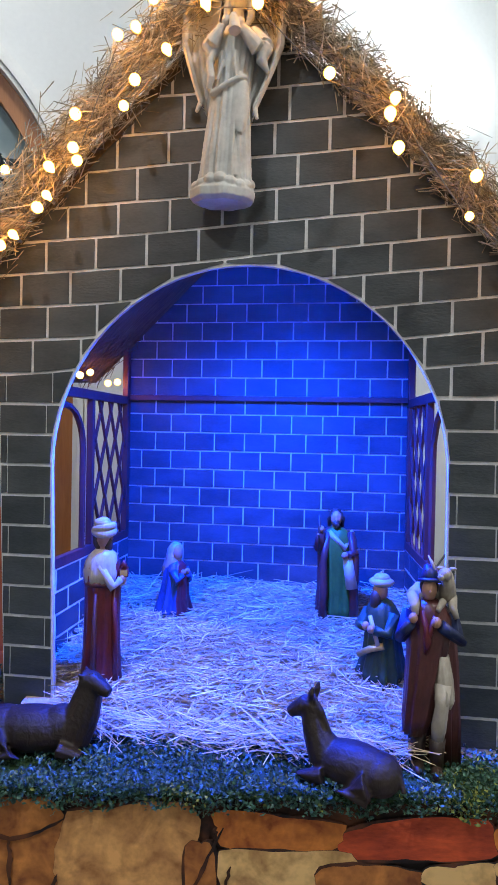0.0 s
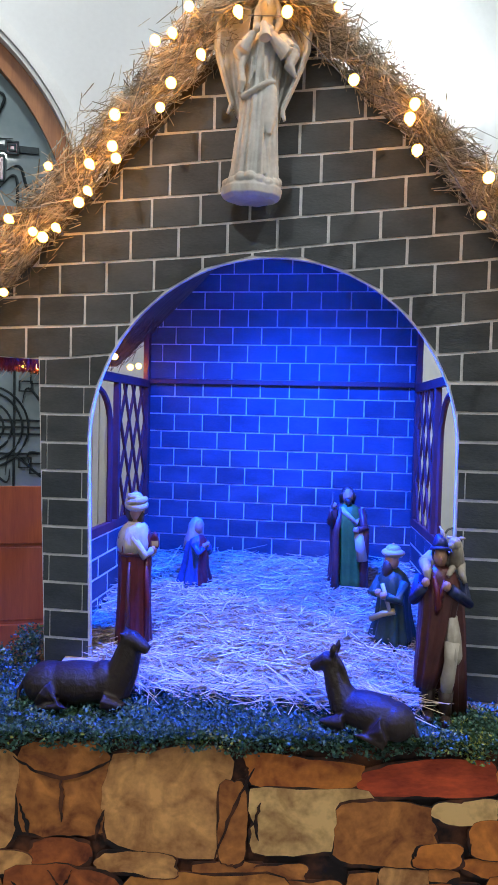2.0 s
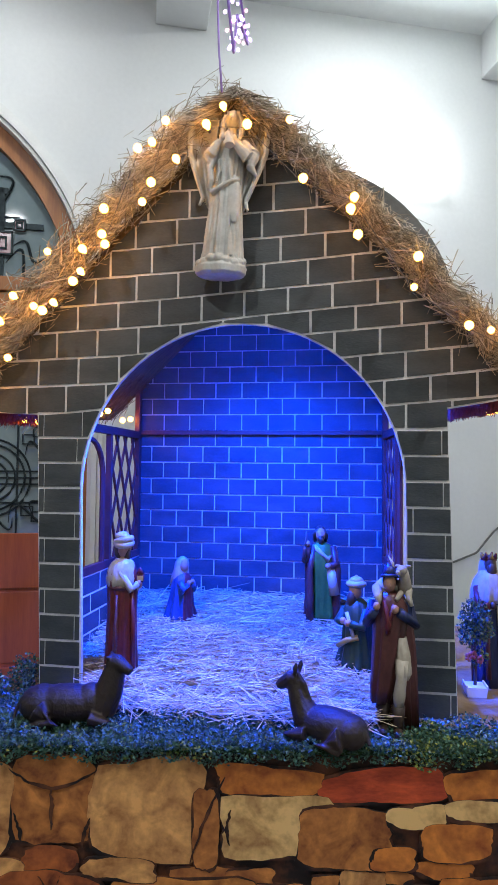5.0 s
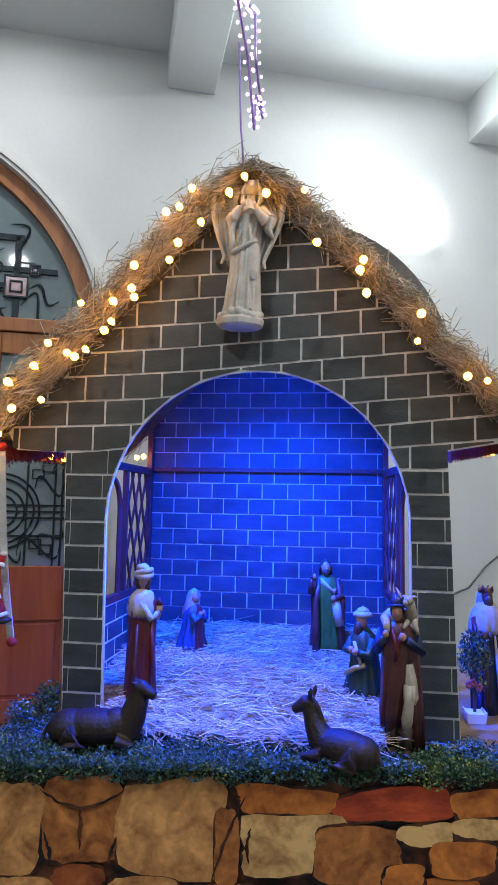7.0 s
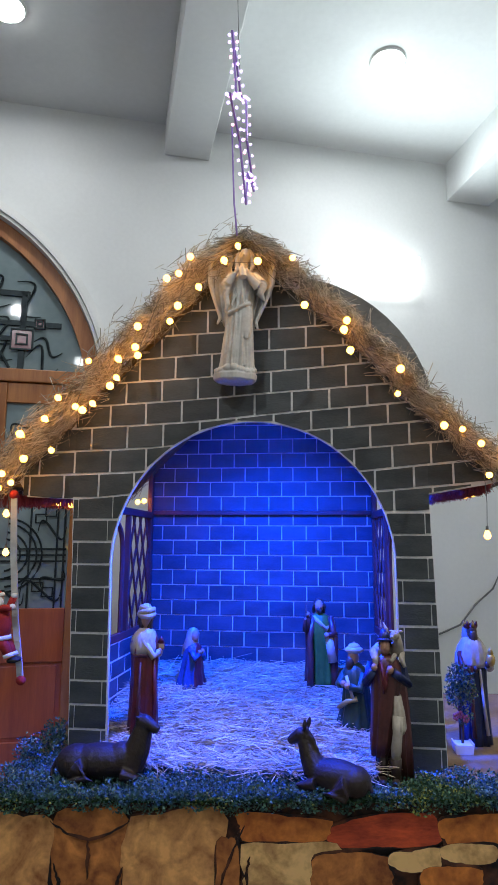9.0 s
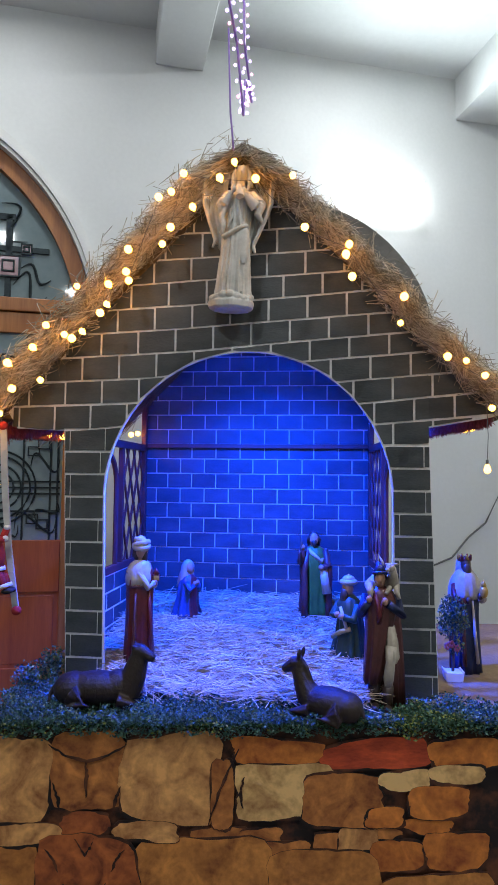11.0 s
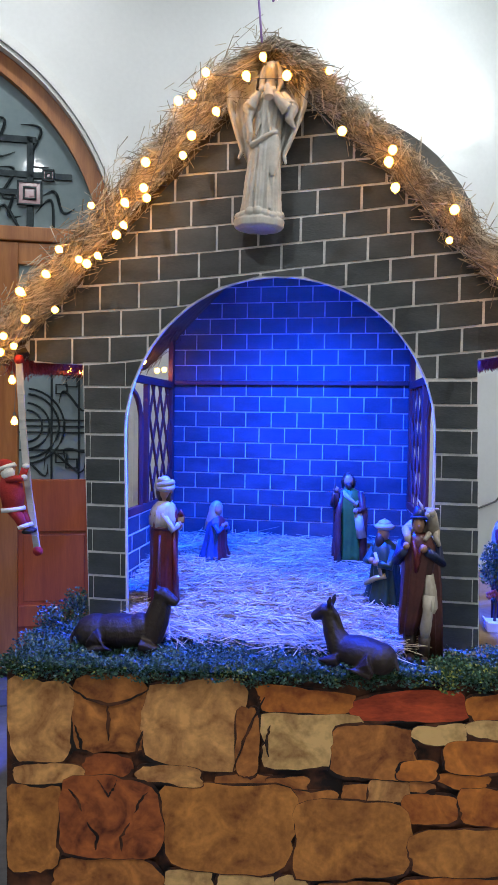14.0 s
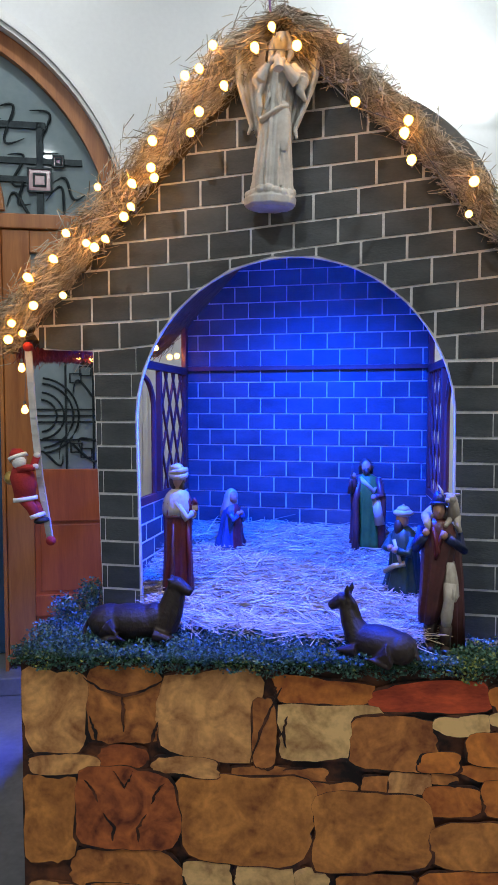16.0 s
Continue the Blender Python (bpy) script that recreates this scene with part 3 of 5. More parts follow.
for sx, sz, w, h, tint in stones:
    bm = bmesh.new()
    outline = []
    # a rounded, uneven stone shape
    e = rng.uniform(3.6, 7.5)
    n = 36
    turn, waves = rng.uniform(0, 6.28), rng.choice((2, 3, 3, 4))
    tilt = rng.uniform(-0.06, 0.06)
    for k in range(n):
        a = 2 * math.pi * k / n + 0.1
        c, s = math.cos(a), math.sin(a)
        r = (abs(c) ** e + abs(s) ** e) ** (-1 / e) * (1.06 + 0.045 * math.sin(3 * a + 9 * sx) + rng.uniform(-0.035, 0.03))
        px, pz = sx + (0.5 * w + 0.003) * r * c, sz + (0.5 * h + 0.003) * r * s + tilt * 0.5 * w * r * c
        outline.append((max(px, LEFT + 0.002), min(pz, TABLE - 0.004)))
    lift = 0.00025 * (len(cloth.children) % 16)
    # the printed dark outline, wider on the shaded lower side
    prism(bm, outline, -0.0060 - lift, -0.0042)
    inner = []
    for k, (px, pz) in enumerate(outline):
        c, s = math.cos(2 * math.pi * k / n + 0.1), math.sin(2 * math.pi * k / n + 0.1)
        # the line swells to a dark crevice and thins out to nothing
        swell = max(0.0, math.sin(waves * 2 * math.pi * k / n + turn) + 0.15)
        edge = 0.0004 + 0.0062 * swell * rng.uniform(0.6, 1.2) + (0.0018 if s < -0.3 else 0.0)
        inner.append((px - edge * (1 if c > 0.15 else -1 if c < -0.15 else 0), pz - edge * (1 if s > 0.15 else -1 if s < -0.15 else 0)))
    prism(bm, inner, -0.0061 - lift, -0.0058 - lift, 1)
    part("printed_stone", bm, [PRINTJOINT, STONES[tint]], cloth)
# printed cracks in the larger stones
CRACKS = (((0.005, 0.735), (-0.028, 0.66), (-0.05, 0.61), (-0.078, 0.52)), ((-0.515, 0.64), (-0.50, 0.60), (-0.492, 0.565)), ((-0.325, 0.63), (-0.338, 0.60), (-0.345, 0.56)),
          ((-0.53, 0.745), (-0.48, 0.715), (-0.42, 0.700), (-0.36, 0.715), (-0.31, 0.745)), ((-0.425, 0.70), (-0.42, 0.66), (-0.422, 0.60)), ((-0.45, 0.49), (-0.43, 0.46), (-0.42, 0.445), (-0.405, 0.465), (-0.395, 0.49)),
          ((-0.53, 0.46), (-0.505, 0.43), (-0.495, 0.40)), ((-0.31, 0.46), (-0.335, 0.43), (-0.345, 0.40)), ((0.02, 0.655), (0.012, 0.61), (0.018, 0.57)), ((-0.48, 0.37), (-0.45, 0.33), (-0.455, 0.29)), ((-0.36, 0.37), (-0.385, 0.33), (-0.38, 0.29)))
for crack in CRACKS:
    # a tapering, wandering printed line
    line = []
    for (xa, za), (xb, zb) in zip(crack, crack[1:]):
        line += [(xa + (xb - xa) * k / 5, za + (zb - za) * k / 5) for k in range(5)]
    line.append(crack[-1])
    sides = ([], [])
    for k, (x, z) in enumerate(line):
        wide = (0.0010 + 0.0040 * math.sin(math.pi * k / (len(line) - 1)) ** 0.7) * rng.uniform(0.6, 1.2)
        steep = abs(crack[-1][1] - crack[0][1]) > abs(crack[-1][0] - crack[0][0])
        dx, dz = (wide, 0) if steep else (0, wide)
        x, z = x + rng.uniform(-0.002, 0.002), z + rng.uniform(-0.002, 0.002)
        sides[0].append((x - dx, z - dz))
        sides[1].append((x + dx, z + dz))
    bm = bmesh.new()
    prism(bm, sides[0] + sides[1][::-1], -0.0112, -0.0102)
    part("printed_crack", bm, PRINTJOINT, cloth)

# turf mat and leaves along the table's edge
bm = bmesh.new()
box(bm, LEFT - 0.01, RIGHT, -0.012, 0.14, TABLE + 0.0005, TABLE + 0.012, 0.004)
box(bm, LEFT - 0.01, 0.3, 0.1401, 0.21, TABLE + 0.0005, TABLE + 0.012, 0.004)
mat_ob = part("turf_mat", bm, TURF)
mat_ob.matrix_world = FRONT
tagged(mat_ob, "dark green artificial turf mat on the table edge", "turf")


def hedge_points(n, x0, x1, y0, y1, z0, z1):
    p = np.random.uniform(0, 1, (n, 3)) * np.array([x1 - x0, y1 - y0, z1 - z0]) + np.array([x0, y0, z0])
    p[:, 2] += 0.010 * np.sin(23 * p[:, 0] + 2) * np.sin(31 * p[:, 1]) + 0.006 * np.sin(61 * p[:, 0])
    return p


pts = [hedge_points(26000, LEFT - 0.015, 1.25, -0.02, 0.32, TABLE + 0.005, TABLE + 0.034),
       hedge_points(7000, LEFT - 0.02, 1.25, -0.026, 0.0, TABLE - 0.020, TABLE + 0.03),
       hedge_points(2600, LEFT - 0.03, LEFT + 0.10, 0.0, 0.6, TABLE - 0.03, TABLE + 0.04)]
for cx, cy, cz, r, n in ((-0.62, 0.36, 0.86, 0.06, 700), (-0.69, 0.28, 0.84, 0.05, 400), (0.66, 0.12, 0.815, 0.03, 160), (0.84, 0.12, 0.815, 0.03, 160)):
    q = np.random.normal(0, 1, (n, 3))
    q = q / np.linalg.norm(q, axis=1, keepdims=True) * np.random.uniform(0.3, 1, (n, 1)) * r * np.array([1, 1, 1.0])
    pts.append(q + np.array([cx, cy, cz]))
pts = np.concatenate(pts)
pts = pts[(pts[:, 1] < 0.245 - 0.126 * pts[:, 0]) | (pts[:, 0] < -0.60)]
clump = 0.5 + 0.5 * np.sin(17 * pts[:, 0]) * np.sin(5 * pts[:, 0] + 40 * pts[:, 1])
picks = (np.random.uniform(0, 1, len(pts)) < 0.03 + 0.22 * (clump > 0.8) + 0.10 * (pts[:, 0] > 0.45) + 0.15 * (pts[:, 0] > 0.4) * (clump > 0.62)).astype(int)
hedge = leaves("hedge_leaves", pts, 0.0105, [LEAF, SPRIG], 0.6, picks)
hedge.matrix_world = FRONT
tagged(hedge, "low dense artificial green hedge with yellow sprigs", "hedge", kind="stuff")

# ---- the stable ----
Y0, YB = 1.30, 2.09
ARCHX, ARCHZ, ARCHA, ARCHB = -0.013, 1.43, 0.485, 0.495
PEAK = 2.56
stable = thing("toy_stable", "dark brick model stable with white joints and thatched roof", "stable", Matrix())


def gable_z(x):
    """The height of the gable board's sloping edge."""
    d = abs(x + 0.02)
    return PEAK - 1.0 * d + 0.02 * math.sin(7 * d)


bm = bmesh.new()
archline = [(ARCHX + ARCHA * math.cos(radians(a)), ARCHZ + ARCHB * math.sin(radians(a))) for a in range(0, 181, 5)]
outline = [(-0.618, TABLE), (-0.645, 1.656), (-0.815, 1.664), (-0.85, gable_z(-0.85)), (-0.02, PEAK), (0.82, gable_z(0.82)), (0.775, 1.70), (0.588, 1.668), (0.614, TABLE), (0.470, TABLE), *archline, (-0.484, TABLE)]
prism(bm, outline, Y0, Y0 + 0.013)
part("front_board", bm, JOINT, stable, "white painted front board")
# a rim along the arch
bm = bmesh.new()
rim = [(0.4695, TABLE + 0.002), *[(ARCHX + (ARCHA + 0.004) * math.cos(radians(a)), ARCHZ + (ARCHB + 0.004) * math.sin(radians(a))) for a in range(0, 181, 5)], (-0.4835, TABLE + 0.002)]
tube(bm, [(x, Y0 + 0.004, z) for x, z in rim], 0.0022, seg=6)
part("arch_rim", bm, JOINT, stable, smooth=True)
bm = bmesh.new()
prism(bm, [(0.755 * math.cos(radians(a)) + 0.015, 2.07 + 0.755 * math.sin(radians(a))) for a in range(-4, 185, 6)] + [(-0.58, 1.95), (-0.58, TABLE), (0.49, TABLE), (0.49, 1.95)], YB + 0.004, YB + 0.024)
part("back_board", bm, [GREYSTUCCO], stable, "grey back board with an arched top")
bm = bmesh.new()
box(bm, -0.575, 0.485, YB - 0.006, YB + 0.003, TABLE + 0.002, 2.30)
part("back_panel", bm, JOINT, stable)
bm = bmesh.new()
box(bm, -0.575, 0.485, YB - 0.022, YB - 0.0105, 1.637, 1.657, 0.002)
part("back_rail", bm, LATTICE, stable, "dark red rail across the back")

# side walls: a low painted wall, a lattice and an arched opening each
def side_wall(x_front, x_back, outward):
    a, b = Vector((x_front, Y0 + 0.032)), Vector((x_back, YB - 0.012))
    length = (b - a).length
    m = Matrix.Translation((a.x, a.y, 0)) @ Matrix.Rotation(math.atan2(b.y - a.y, b.x - a.x), 4, "Z")
    side = thing("side_wall", "red-brown lattice side wall over a low painted wall", "wall", m)
    side.parent = stable
    del side["category"]
    bm = bmesh.new()
    box(bm, 0.0, length, -0.008, 0.008, TABLE, 1.12)
    part("low_wall", bm, JOINT, side)
    s = 1 if outward else -1
    for k in range(5):
        x = 0.004 - (k % 2) * 0.08
        while x < length:
            x1 = min(x + 0.155, length - 0.002)
            if x1 - max(x, 0.002) > 0.02 and k < 5:
                bm = bmesh.new()
                box(bm, max(x, 0.002) + 0.003, x1 - 0.003, s * 0.0085 - 0.0015, s * 0.0085 + 0.0015, TABLE + 0.004 + k * 0.066, TABLE + 0.066 + k * 0.066 - 0.004)
                part("brick", bm, BRICK, side)
            x += 0.16
    for x0, x1, z0, z1 in ((0.0, length, 1.121, 1.15), (0.0, length, 1.62, 1.65), (0.03, 0.052, 1.15, 1.62), (length - 0.03, length, 1.15, 2.05), (0.40, 0.418, 1.15, 1.62)):
        bm = bmesh.new()
        box(bm, x0, x1, -0.011, 0.011, z0, z1, 0.002)
        part("rail", bm, LATTICE, side)
    bm = bmesh.new()
    ring = [(0.10, 1.15), (0.10, 1.42), *[(0.225 - 0.125 * math.cos(radians(t)), 1.46 + 0.135 * math.sin(radians(t))) for t in range(0, 181, 15)], (0.35, 1.42), (0.35, 1.15)]
    tube(bm, [(x, 0, z) for x, z in ring], 0.010, seg=6)
    part("window_arch", bm, LATTICE, side)
    for z in (1.25, 1.36, 1.47, 1.57):
        bm = bmesh.new()
        box(bm, 0.052, 0.10 if z < 1.5 else 0.15, -0.005, 0.005, z, z + 0.012)
        part("strut", bm, LATTICE, side)
    top, low, x0, x1 = 1.62, 1.15, 0.418, length - 0.03
    run = (top - low) * 0.45
    k = x0 - run
    while k < x1:
        for sign in (1, -1):
            pa, pb = (k, low) if sign > 0 else (k + run, low), (k + run, top) if sign > 0 else (k, top)
            t0, t1 = 0.0, 1.0
            for lim, lower in ((x0, True), (x1, False)):
                ua, ub = pa[0], pb[0]
                t = (lim - ua) / (ub - ua)
                keep_low = (ub > ua) == lower
                if keep_low:
                    t0 = max(t0, t)
                else:
                    t1 = min(t1, t)
            if t1 - t0 > 0.05:
                bm = bmesh.new()
                qa = (pa[0] + (pb[0] - pa[0]) * t0, pa[1] + (pb[1] - pa[1]) * t0)
                qb = (pa[0] + (pb[0] - pa[0]) * t1, pa[1] + (pb[1] - pa[1]) * t1)
                flat_bar(bm, qa, qb, 0.009, 0.0015 * sign - 0.004, 0.0015 * sign + 0.004)
                part("lattice_strip", bm, LATTICE, side)
        k += 0.088
    return side


side_wall(-0.585, -0.568, False)
side_wall(0.515, 0.472, True)
bm = bmesh.new()
box(bm, -0.60, 0.60, Y0 + 0.002, YB + 0.02, TABLE + 0.001, TABLE + 0.03)
part("base_board", bm, KRAFT, stable)

# roof: two curved slabs of thatch matting
for sgn, end in ((-1, 0.95), (1, 0.85)):
    bm = bmesh.new()
    line, upper = [], []
    for k in range(15):
        d = end * k / 14
        ridge = math.sqrt(d * d + 0.0049) - 0.05
        line.append((-0.02 + sgn * d, max(2.375 - d, 1.702 if sgn < 0 else 1.722)))
        upper.append((-0.02 + sgn * (d + 0.02), PEAK - (0.002 if sgn < 0 else 0.002 + min(0.04, 0.3 * d)) - ridge + 0.02 * math.sin(7 * d)))
    prism(bm, line + upper[::-1], Y0 + 0.032, YB - 0.008)
    part("roof_slab", bm, MATTING, stable, "dark thatch matting")
    # red fringe under the eaves
    n = 1500
    x = -0.02 + sgn * np.random.uniform(0.62, end - 0.03, n)
    hem = np.full(n, 1.655) if sgn < 0 else 1.662 + 0.17 * (x - 0.588)
    z = np.array([PEAK - abs(v + 0.02) for v in x]) - 0.005
    c = np.stack([x, np.random.uniform(Y0 + 0.03, Y0 + 0.2, n), np.minimum(z, hem)], 1)
    w = np.stack([np.random.normal(0, 0.4, n), np.random.normal(0, 0.4, n), -np.ones(n)], 1)
    fringe = stalks("eave_fringe", c, w, np.random.uniform(0.02, 0.05, n), np.full(n, 0.0014), [FRINGE])
    fringe.parent = stable
    tagged(fringe, kind="stuff")

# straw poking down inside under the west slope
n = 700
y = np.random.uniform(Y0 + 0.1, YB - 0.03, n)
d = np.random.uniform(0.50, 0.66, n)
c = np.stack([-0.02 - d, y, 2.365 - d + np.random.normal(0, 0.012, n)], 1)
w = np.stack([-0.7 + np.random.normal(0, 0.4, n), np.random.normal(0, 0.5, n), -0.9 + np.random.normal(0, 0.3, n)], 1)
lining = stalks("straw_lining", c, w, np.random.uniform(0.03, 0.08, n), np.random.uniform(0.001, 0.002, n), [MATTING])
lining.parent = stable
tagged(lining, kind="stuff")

# straw bundles along the front edge and over the roof
n = 11500
d = np.random.uniform(0, 0.95, n) ** 0.9
sgn = np.where(np.random.uniform(0, 1, n) < 0.5, -1.0, 1.0)
d = np.where(sgn < 0, d, d * 0.93)
q = np.random.normal(0, 1, (n, 3)) * np.array([0.026, 0.030, 0.036])
thick = np.where(sgn < 0, 0.98, 0.70)
c = np.stack([-0.02 + sgn * (d + 0.02), np.full(n, Y0 - 0.045), PEAK + np.where(sgn < 0, 0.016, -0.020) - (np.sqrt(d * d + 0.0049) - 0.05)], 1) + q * thick[:, None]
c[:, 2] += 0.02 * np.sin(7 * d)
# tufts: neighbours fan out alike
tuft = np.sin(41 * d + 2.0 * sgn) * 0.35 + np.sin(97 * d) * 0.2
w = np.stack([sgn * (0.72 + tuft) + np.random.normal(0, 0.5, n), np.random.normal(-0.15, 0.45, n), -0.62 + 0.8 * tuft + np.random.normal(0, 0.5, n)], 1)
keep = (np.abs(c[:, 0] + 0.052) > 0.07) | (c[:, 2] > 2.59)
c, w, n = c[keep], w[keep], int(keep.sum())
bundle = stalks("straw_edging", c, w, np.random.uniform(0.025, 0.085, n), np.random.uniform(0.0008, 0.0018, n), [THATCH])
bundle.parent = stable
tagged(bundle, "ragged straw along the roof edge", kind="stuff")
n = 6000
d = np.random.uniform(0, 0.97, n)
sgn = np.where(np.random.uniform(0, 1, n) < 0.5, -1.0, 1.0)
d = np.where(sgn < 0, d * 0.95, d * 0.80)
c = np.stack([-0.02 + sgn * (d + 0.02), np.random.uniform(Y0 - 0.05, YB, n), PEAK + np.where(sgn < 0, -0.008, -0.045) - (np.sqrt(d * d + 0.0049) - 0.05) + 0.02 * np.sin(7 * d) + np.random.normal(0, 0.012, n)], 1)
w = np.stack([sgn * 0.8 + np.random.normal(0, 0.2, n), np.random.normal(0, 0.25, n), -0.8 + np.random.normal(0, 0.2, n)], 1)
cover = stalks("straw_cover", c, w, np.random.uniform(0.05, 0.13, n), np.random.uniform(0.0012, 0.0024, n), [THATCH])
cover.parent = stable
tagged(cover, "straw laid over the roof", kind="stuff")
n = 2200
a = np.random.uniform(0, 2 * math.pi, n)
r = np.random.uniform(0.045, 0.15, n)
c = np.stack([-0.03 + r * np.cos(a), Y0 - 0.03 + 0.6 * r * np.sin(a), 2.625 - 0.75 * r + np.random.normal(0, 0.014, n)], 1)
w = np.stack([np.cos(a) + np.random.normal(0, 0.2, n), 0.7 * np.sin(a) - 0.2, -0.62 + np.random.normal(0, 0.17, n)], 1)
keep = (np.abs(c[:, 0] + 0.052) > 0.055) | (c[:, 2] > 2.575) | (c[:, 1] > 1.29)
c, w, n = c[keep], w[keep], int(keep.sum())
crest = stalks("straw_crest", c, w, np.random.uniform(0.06, 0.13, n), np.random.uniform(0.0011, 0.002, n), [THATCH])
crest.parent = stable
tagged(crest, "straw tuft on the ridge", kind="stuff")


# ---- straw on the stable floor ----
def ground(y):
    return 0.85 + 0.15 * (y - 1.3)


bm = bmesh.new()
prism(bm, [(1.24, TABLE + 0.014), (1.27, 0.835), (2.07, ground(2.07)), (2.07, TABLE + 0.031), (1.31, TABLE + 0.031)], -0.555, 0.462, 0, Matrix(((0, 1, 0, 0), (1, 0, 0, 0), (0, 0, 1, 0), (0, 0, 0, 1))))
bed = part("straw_bed", bm, STRAW)
tagged(bed, "bed of pressed straw inside the stable", "straw")
n = 13000
y = np.random.uniform(1.25, 2.06, n)
c = np.stack([np.random.uniform(-0.55, 0.46, n), y, 0.85 + 0.15 * (y - 1.3) + np.abs(np.random.normal(0, 0.010, n))], 1)
c[:, 2] += 0.010 * np.sin(13 * c[:, 0] + 1) * np.sin(11 * y)
c = c[(y > 1.37) | ((c[:, 0] > -0.44) & (c[:, 0] < 0.43))]
n = len(c)
a = np.random.uniform(0, 2 * math.pi, n)
w = np.stack([np.cos(a), np.sin(a), np.random.normal(0, 0.12, n)], 1)
loose = stalks("loose_straw", c, w, np.random.uniform(0.05, 0.16, n), np.random.uniform(0.0010, 0.0022, n), [STRAW])
tagged(loose, "loose dry straw strewn on the stable floor", "straw", kind="stuff")
n = 900
c = np.stack([np.random.uniform(-0.40, 0.40, n), np.random.uniform(1.15, 1.27, n), np.random.uniform(0.815, 0.86, n)], 1)
a = np.random.normal(0, 0.7, n)
w = np.stack([np.cos(a), np.sin(a) * 0.7, np.random.normal(0, 0.3, n)], 1)
spill = stalks("spilled_straw", c, w, np.random.uniform(0.05, 0.16, n), np.random.uniform(0.0009, 0.0018, n), [STRAW])
tagged(spill, "straw spilling over the front hedge", "straw", kind="stuff")


# ---- figures ----
def figure(name, label, bm, mats, m, category="figurine", skin=0.0):
    ob = part(name, bm, mats, smooth=True)
    if skin:
        weld = ob.modifiers.new("skin", "REMESH")
        weld.mode, weld.voxel_size, weld.use_smooth_shade = "VOXEL", skin, True
    ob.matrix_world = m
    return tagged(ob, label, category)


def standing(bm, h, wide, deep, body, cloak=None, cape=0.62, head=0, hood=None, lean=0.0):
    """Robe, shoulders, neck and head of a standing figure h high."""
    def pick(i, a):
        front = math.cos(a + math.pi / 2)
        return cloak if cloak is not None and front < 0.6 else body
    robe(bm, [(0.0, wide * 1.05, deep * 1.05, 0, 0), (h * 0.10, wide, deep, 0, 0), (h * 0.28, wide * 0.93, deep * 0.93, 0, 0), (h * 0.48, wide * 0.90, deep * 0.9, lean * 0.3, 0), (h * 0.62, wide * 0.95, deep * 0.92, lean * 0.5, 0),
              (h * 0.73, wide * 0.98, deep * 0.85, lean * 0.7, 0), (h * 0.80, wide * 0.72, deep * 0.65, lean * 0.85, 0), (h * 0.835, wide * 0.34, deep * 0.36, lean, 0)], body, depth=0.15, mats=pick)
    tube(bm, [(lean, 0, h * 0.81), (lean, -0.002, h * 0.87)], h * 0.035, head)
    ball(bm, (lean, -h * 0.012, h * 0.915), (h * 0.055, h * 0.062, h * 0.075), head)


def arm(bm, shoulder, elbow, hand_at, r, sleeve, skin):
    tube(bm, [shoulder, elbow, Vector(elbow).lerp(Vector(hand_at), 0.8)], [r * 1.15, r * 1.1, r * 0.95], sleeve)
    ball(bm, hand_at, (r * 0.75, r * 0.75, r * 0.8), skin, 8)


# king in crimson with a casket
h = 0.425
bm = bmesh.new()
standing(bm, h, 0.058, 0.05, 0, 1, head=2)
robe(bm, [(h * 0.635, 0.053, 0.050, -0.003, 0), (h * 0.69, 0.056, 0.052, -0.003, 0), (h * 0.755, 0.051, 0.047, -0.003, 0), (h * 0.80, 0.042, 0.040, 0, 0), (h * 0.835, 0.024, 0.024, 0, 0)], 3, folds=11, depth=0.07)
# wound turban: three rolls, one over the other
for k, (z, r) in enumerate(((0.945, 0.030), (0.965, 0.029), (0.985, 0.022))):
    roll = [(r * math.cos(a) + 0.002, r * math.sin(a), h * z + 0.006 * math.sin(a + 2.1 * k)) for a in (2 * math.pi * j / 16 for j in range(17))]
    tube(bm, roll, 0.0105, 3, 8)
ball(bm, (0.0, 0.0, h * 0.985), (0.024, 0.024, 0.020), 3)
# nose, beard, hair at the nape
ball(bm, (0.024, -0.012, h * 0.905), (0.006, 0.005, 0.007), 2, 8)
ball(bm, (0.016, -0.008, h * 0.862), (0.014, 0.016, 0.022), 4)
ball(bm, (-0.012, 0.006, h * 0.895), (0.022, 0.024, 0.032), 4)
# sash and the open edge of the cloak
robe(bm, [(h * 0.615, 0.054, 0.050, 0, 0), (h * 0.63, 0.060, 0.055, 0, 0), (h * 0.645, 0.054, 0.050, 0, 0)], 1, folds=5, depth=0.03)
tube(bm, [(0.034, -0.040, h * 0.60), (0.040, -0.044, h * 0.35), (0.042, -0.046, h * 0.03)], [0.006, 0.009, 0.010], 0)
tube(bm, [(-0.020, -0.048, h * 0.58), (-0.024, -0.050, h * 0.3), (-0.026, -0.054, h * 0.04)], [0.005, 0.008, 0.010], 1)
arm(bm, (-0.01, -0.035, h * 0.74), (0.03, -0.055, h * 0.62), (0.058, -0.03, h * 0.66), 0.012, 3, 2)
arm(bm, (0.03, 0.03, h * 0.74), (0.05, 0.0, h * 0.60), (0.062, -0.01, h * 0.64), 0.014, 3, 2)
box(bm, 0.048, 0.078, -0.034, -0.006, h * 0.665, h * 0.72, 0.004, mat=5)
bmesh.ops.create_cone(bm, cap_ends=True, segments=10, radius1=0.016, radius2=0.003, depth=0.02, matrix=pose(0.063, -0.02, h * 0.72 + 0.01))
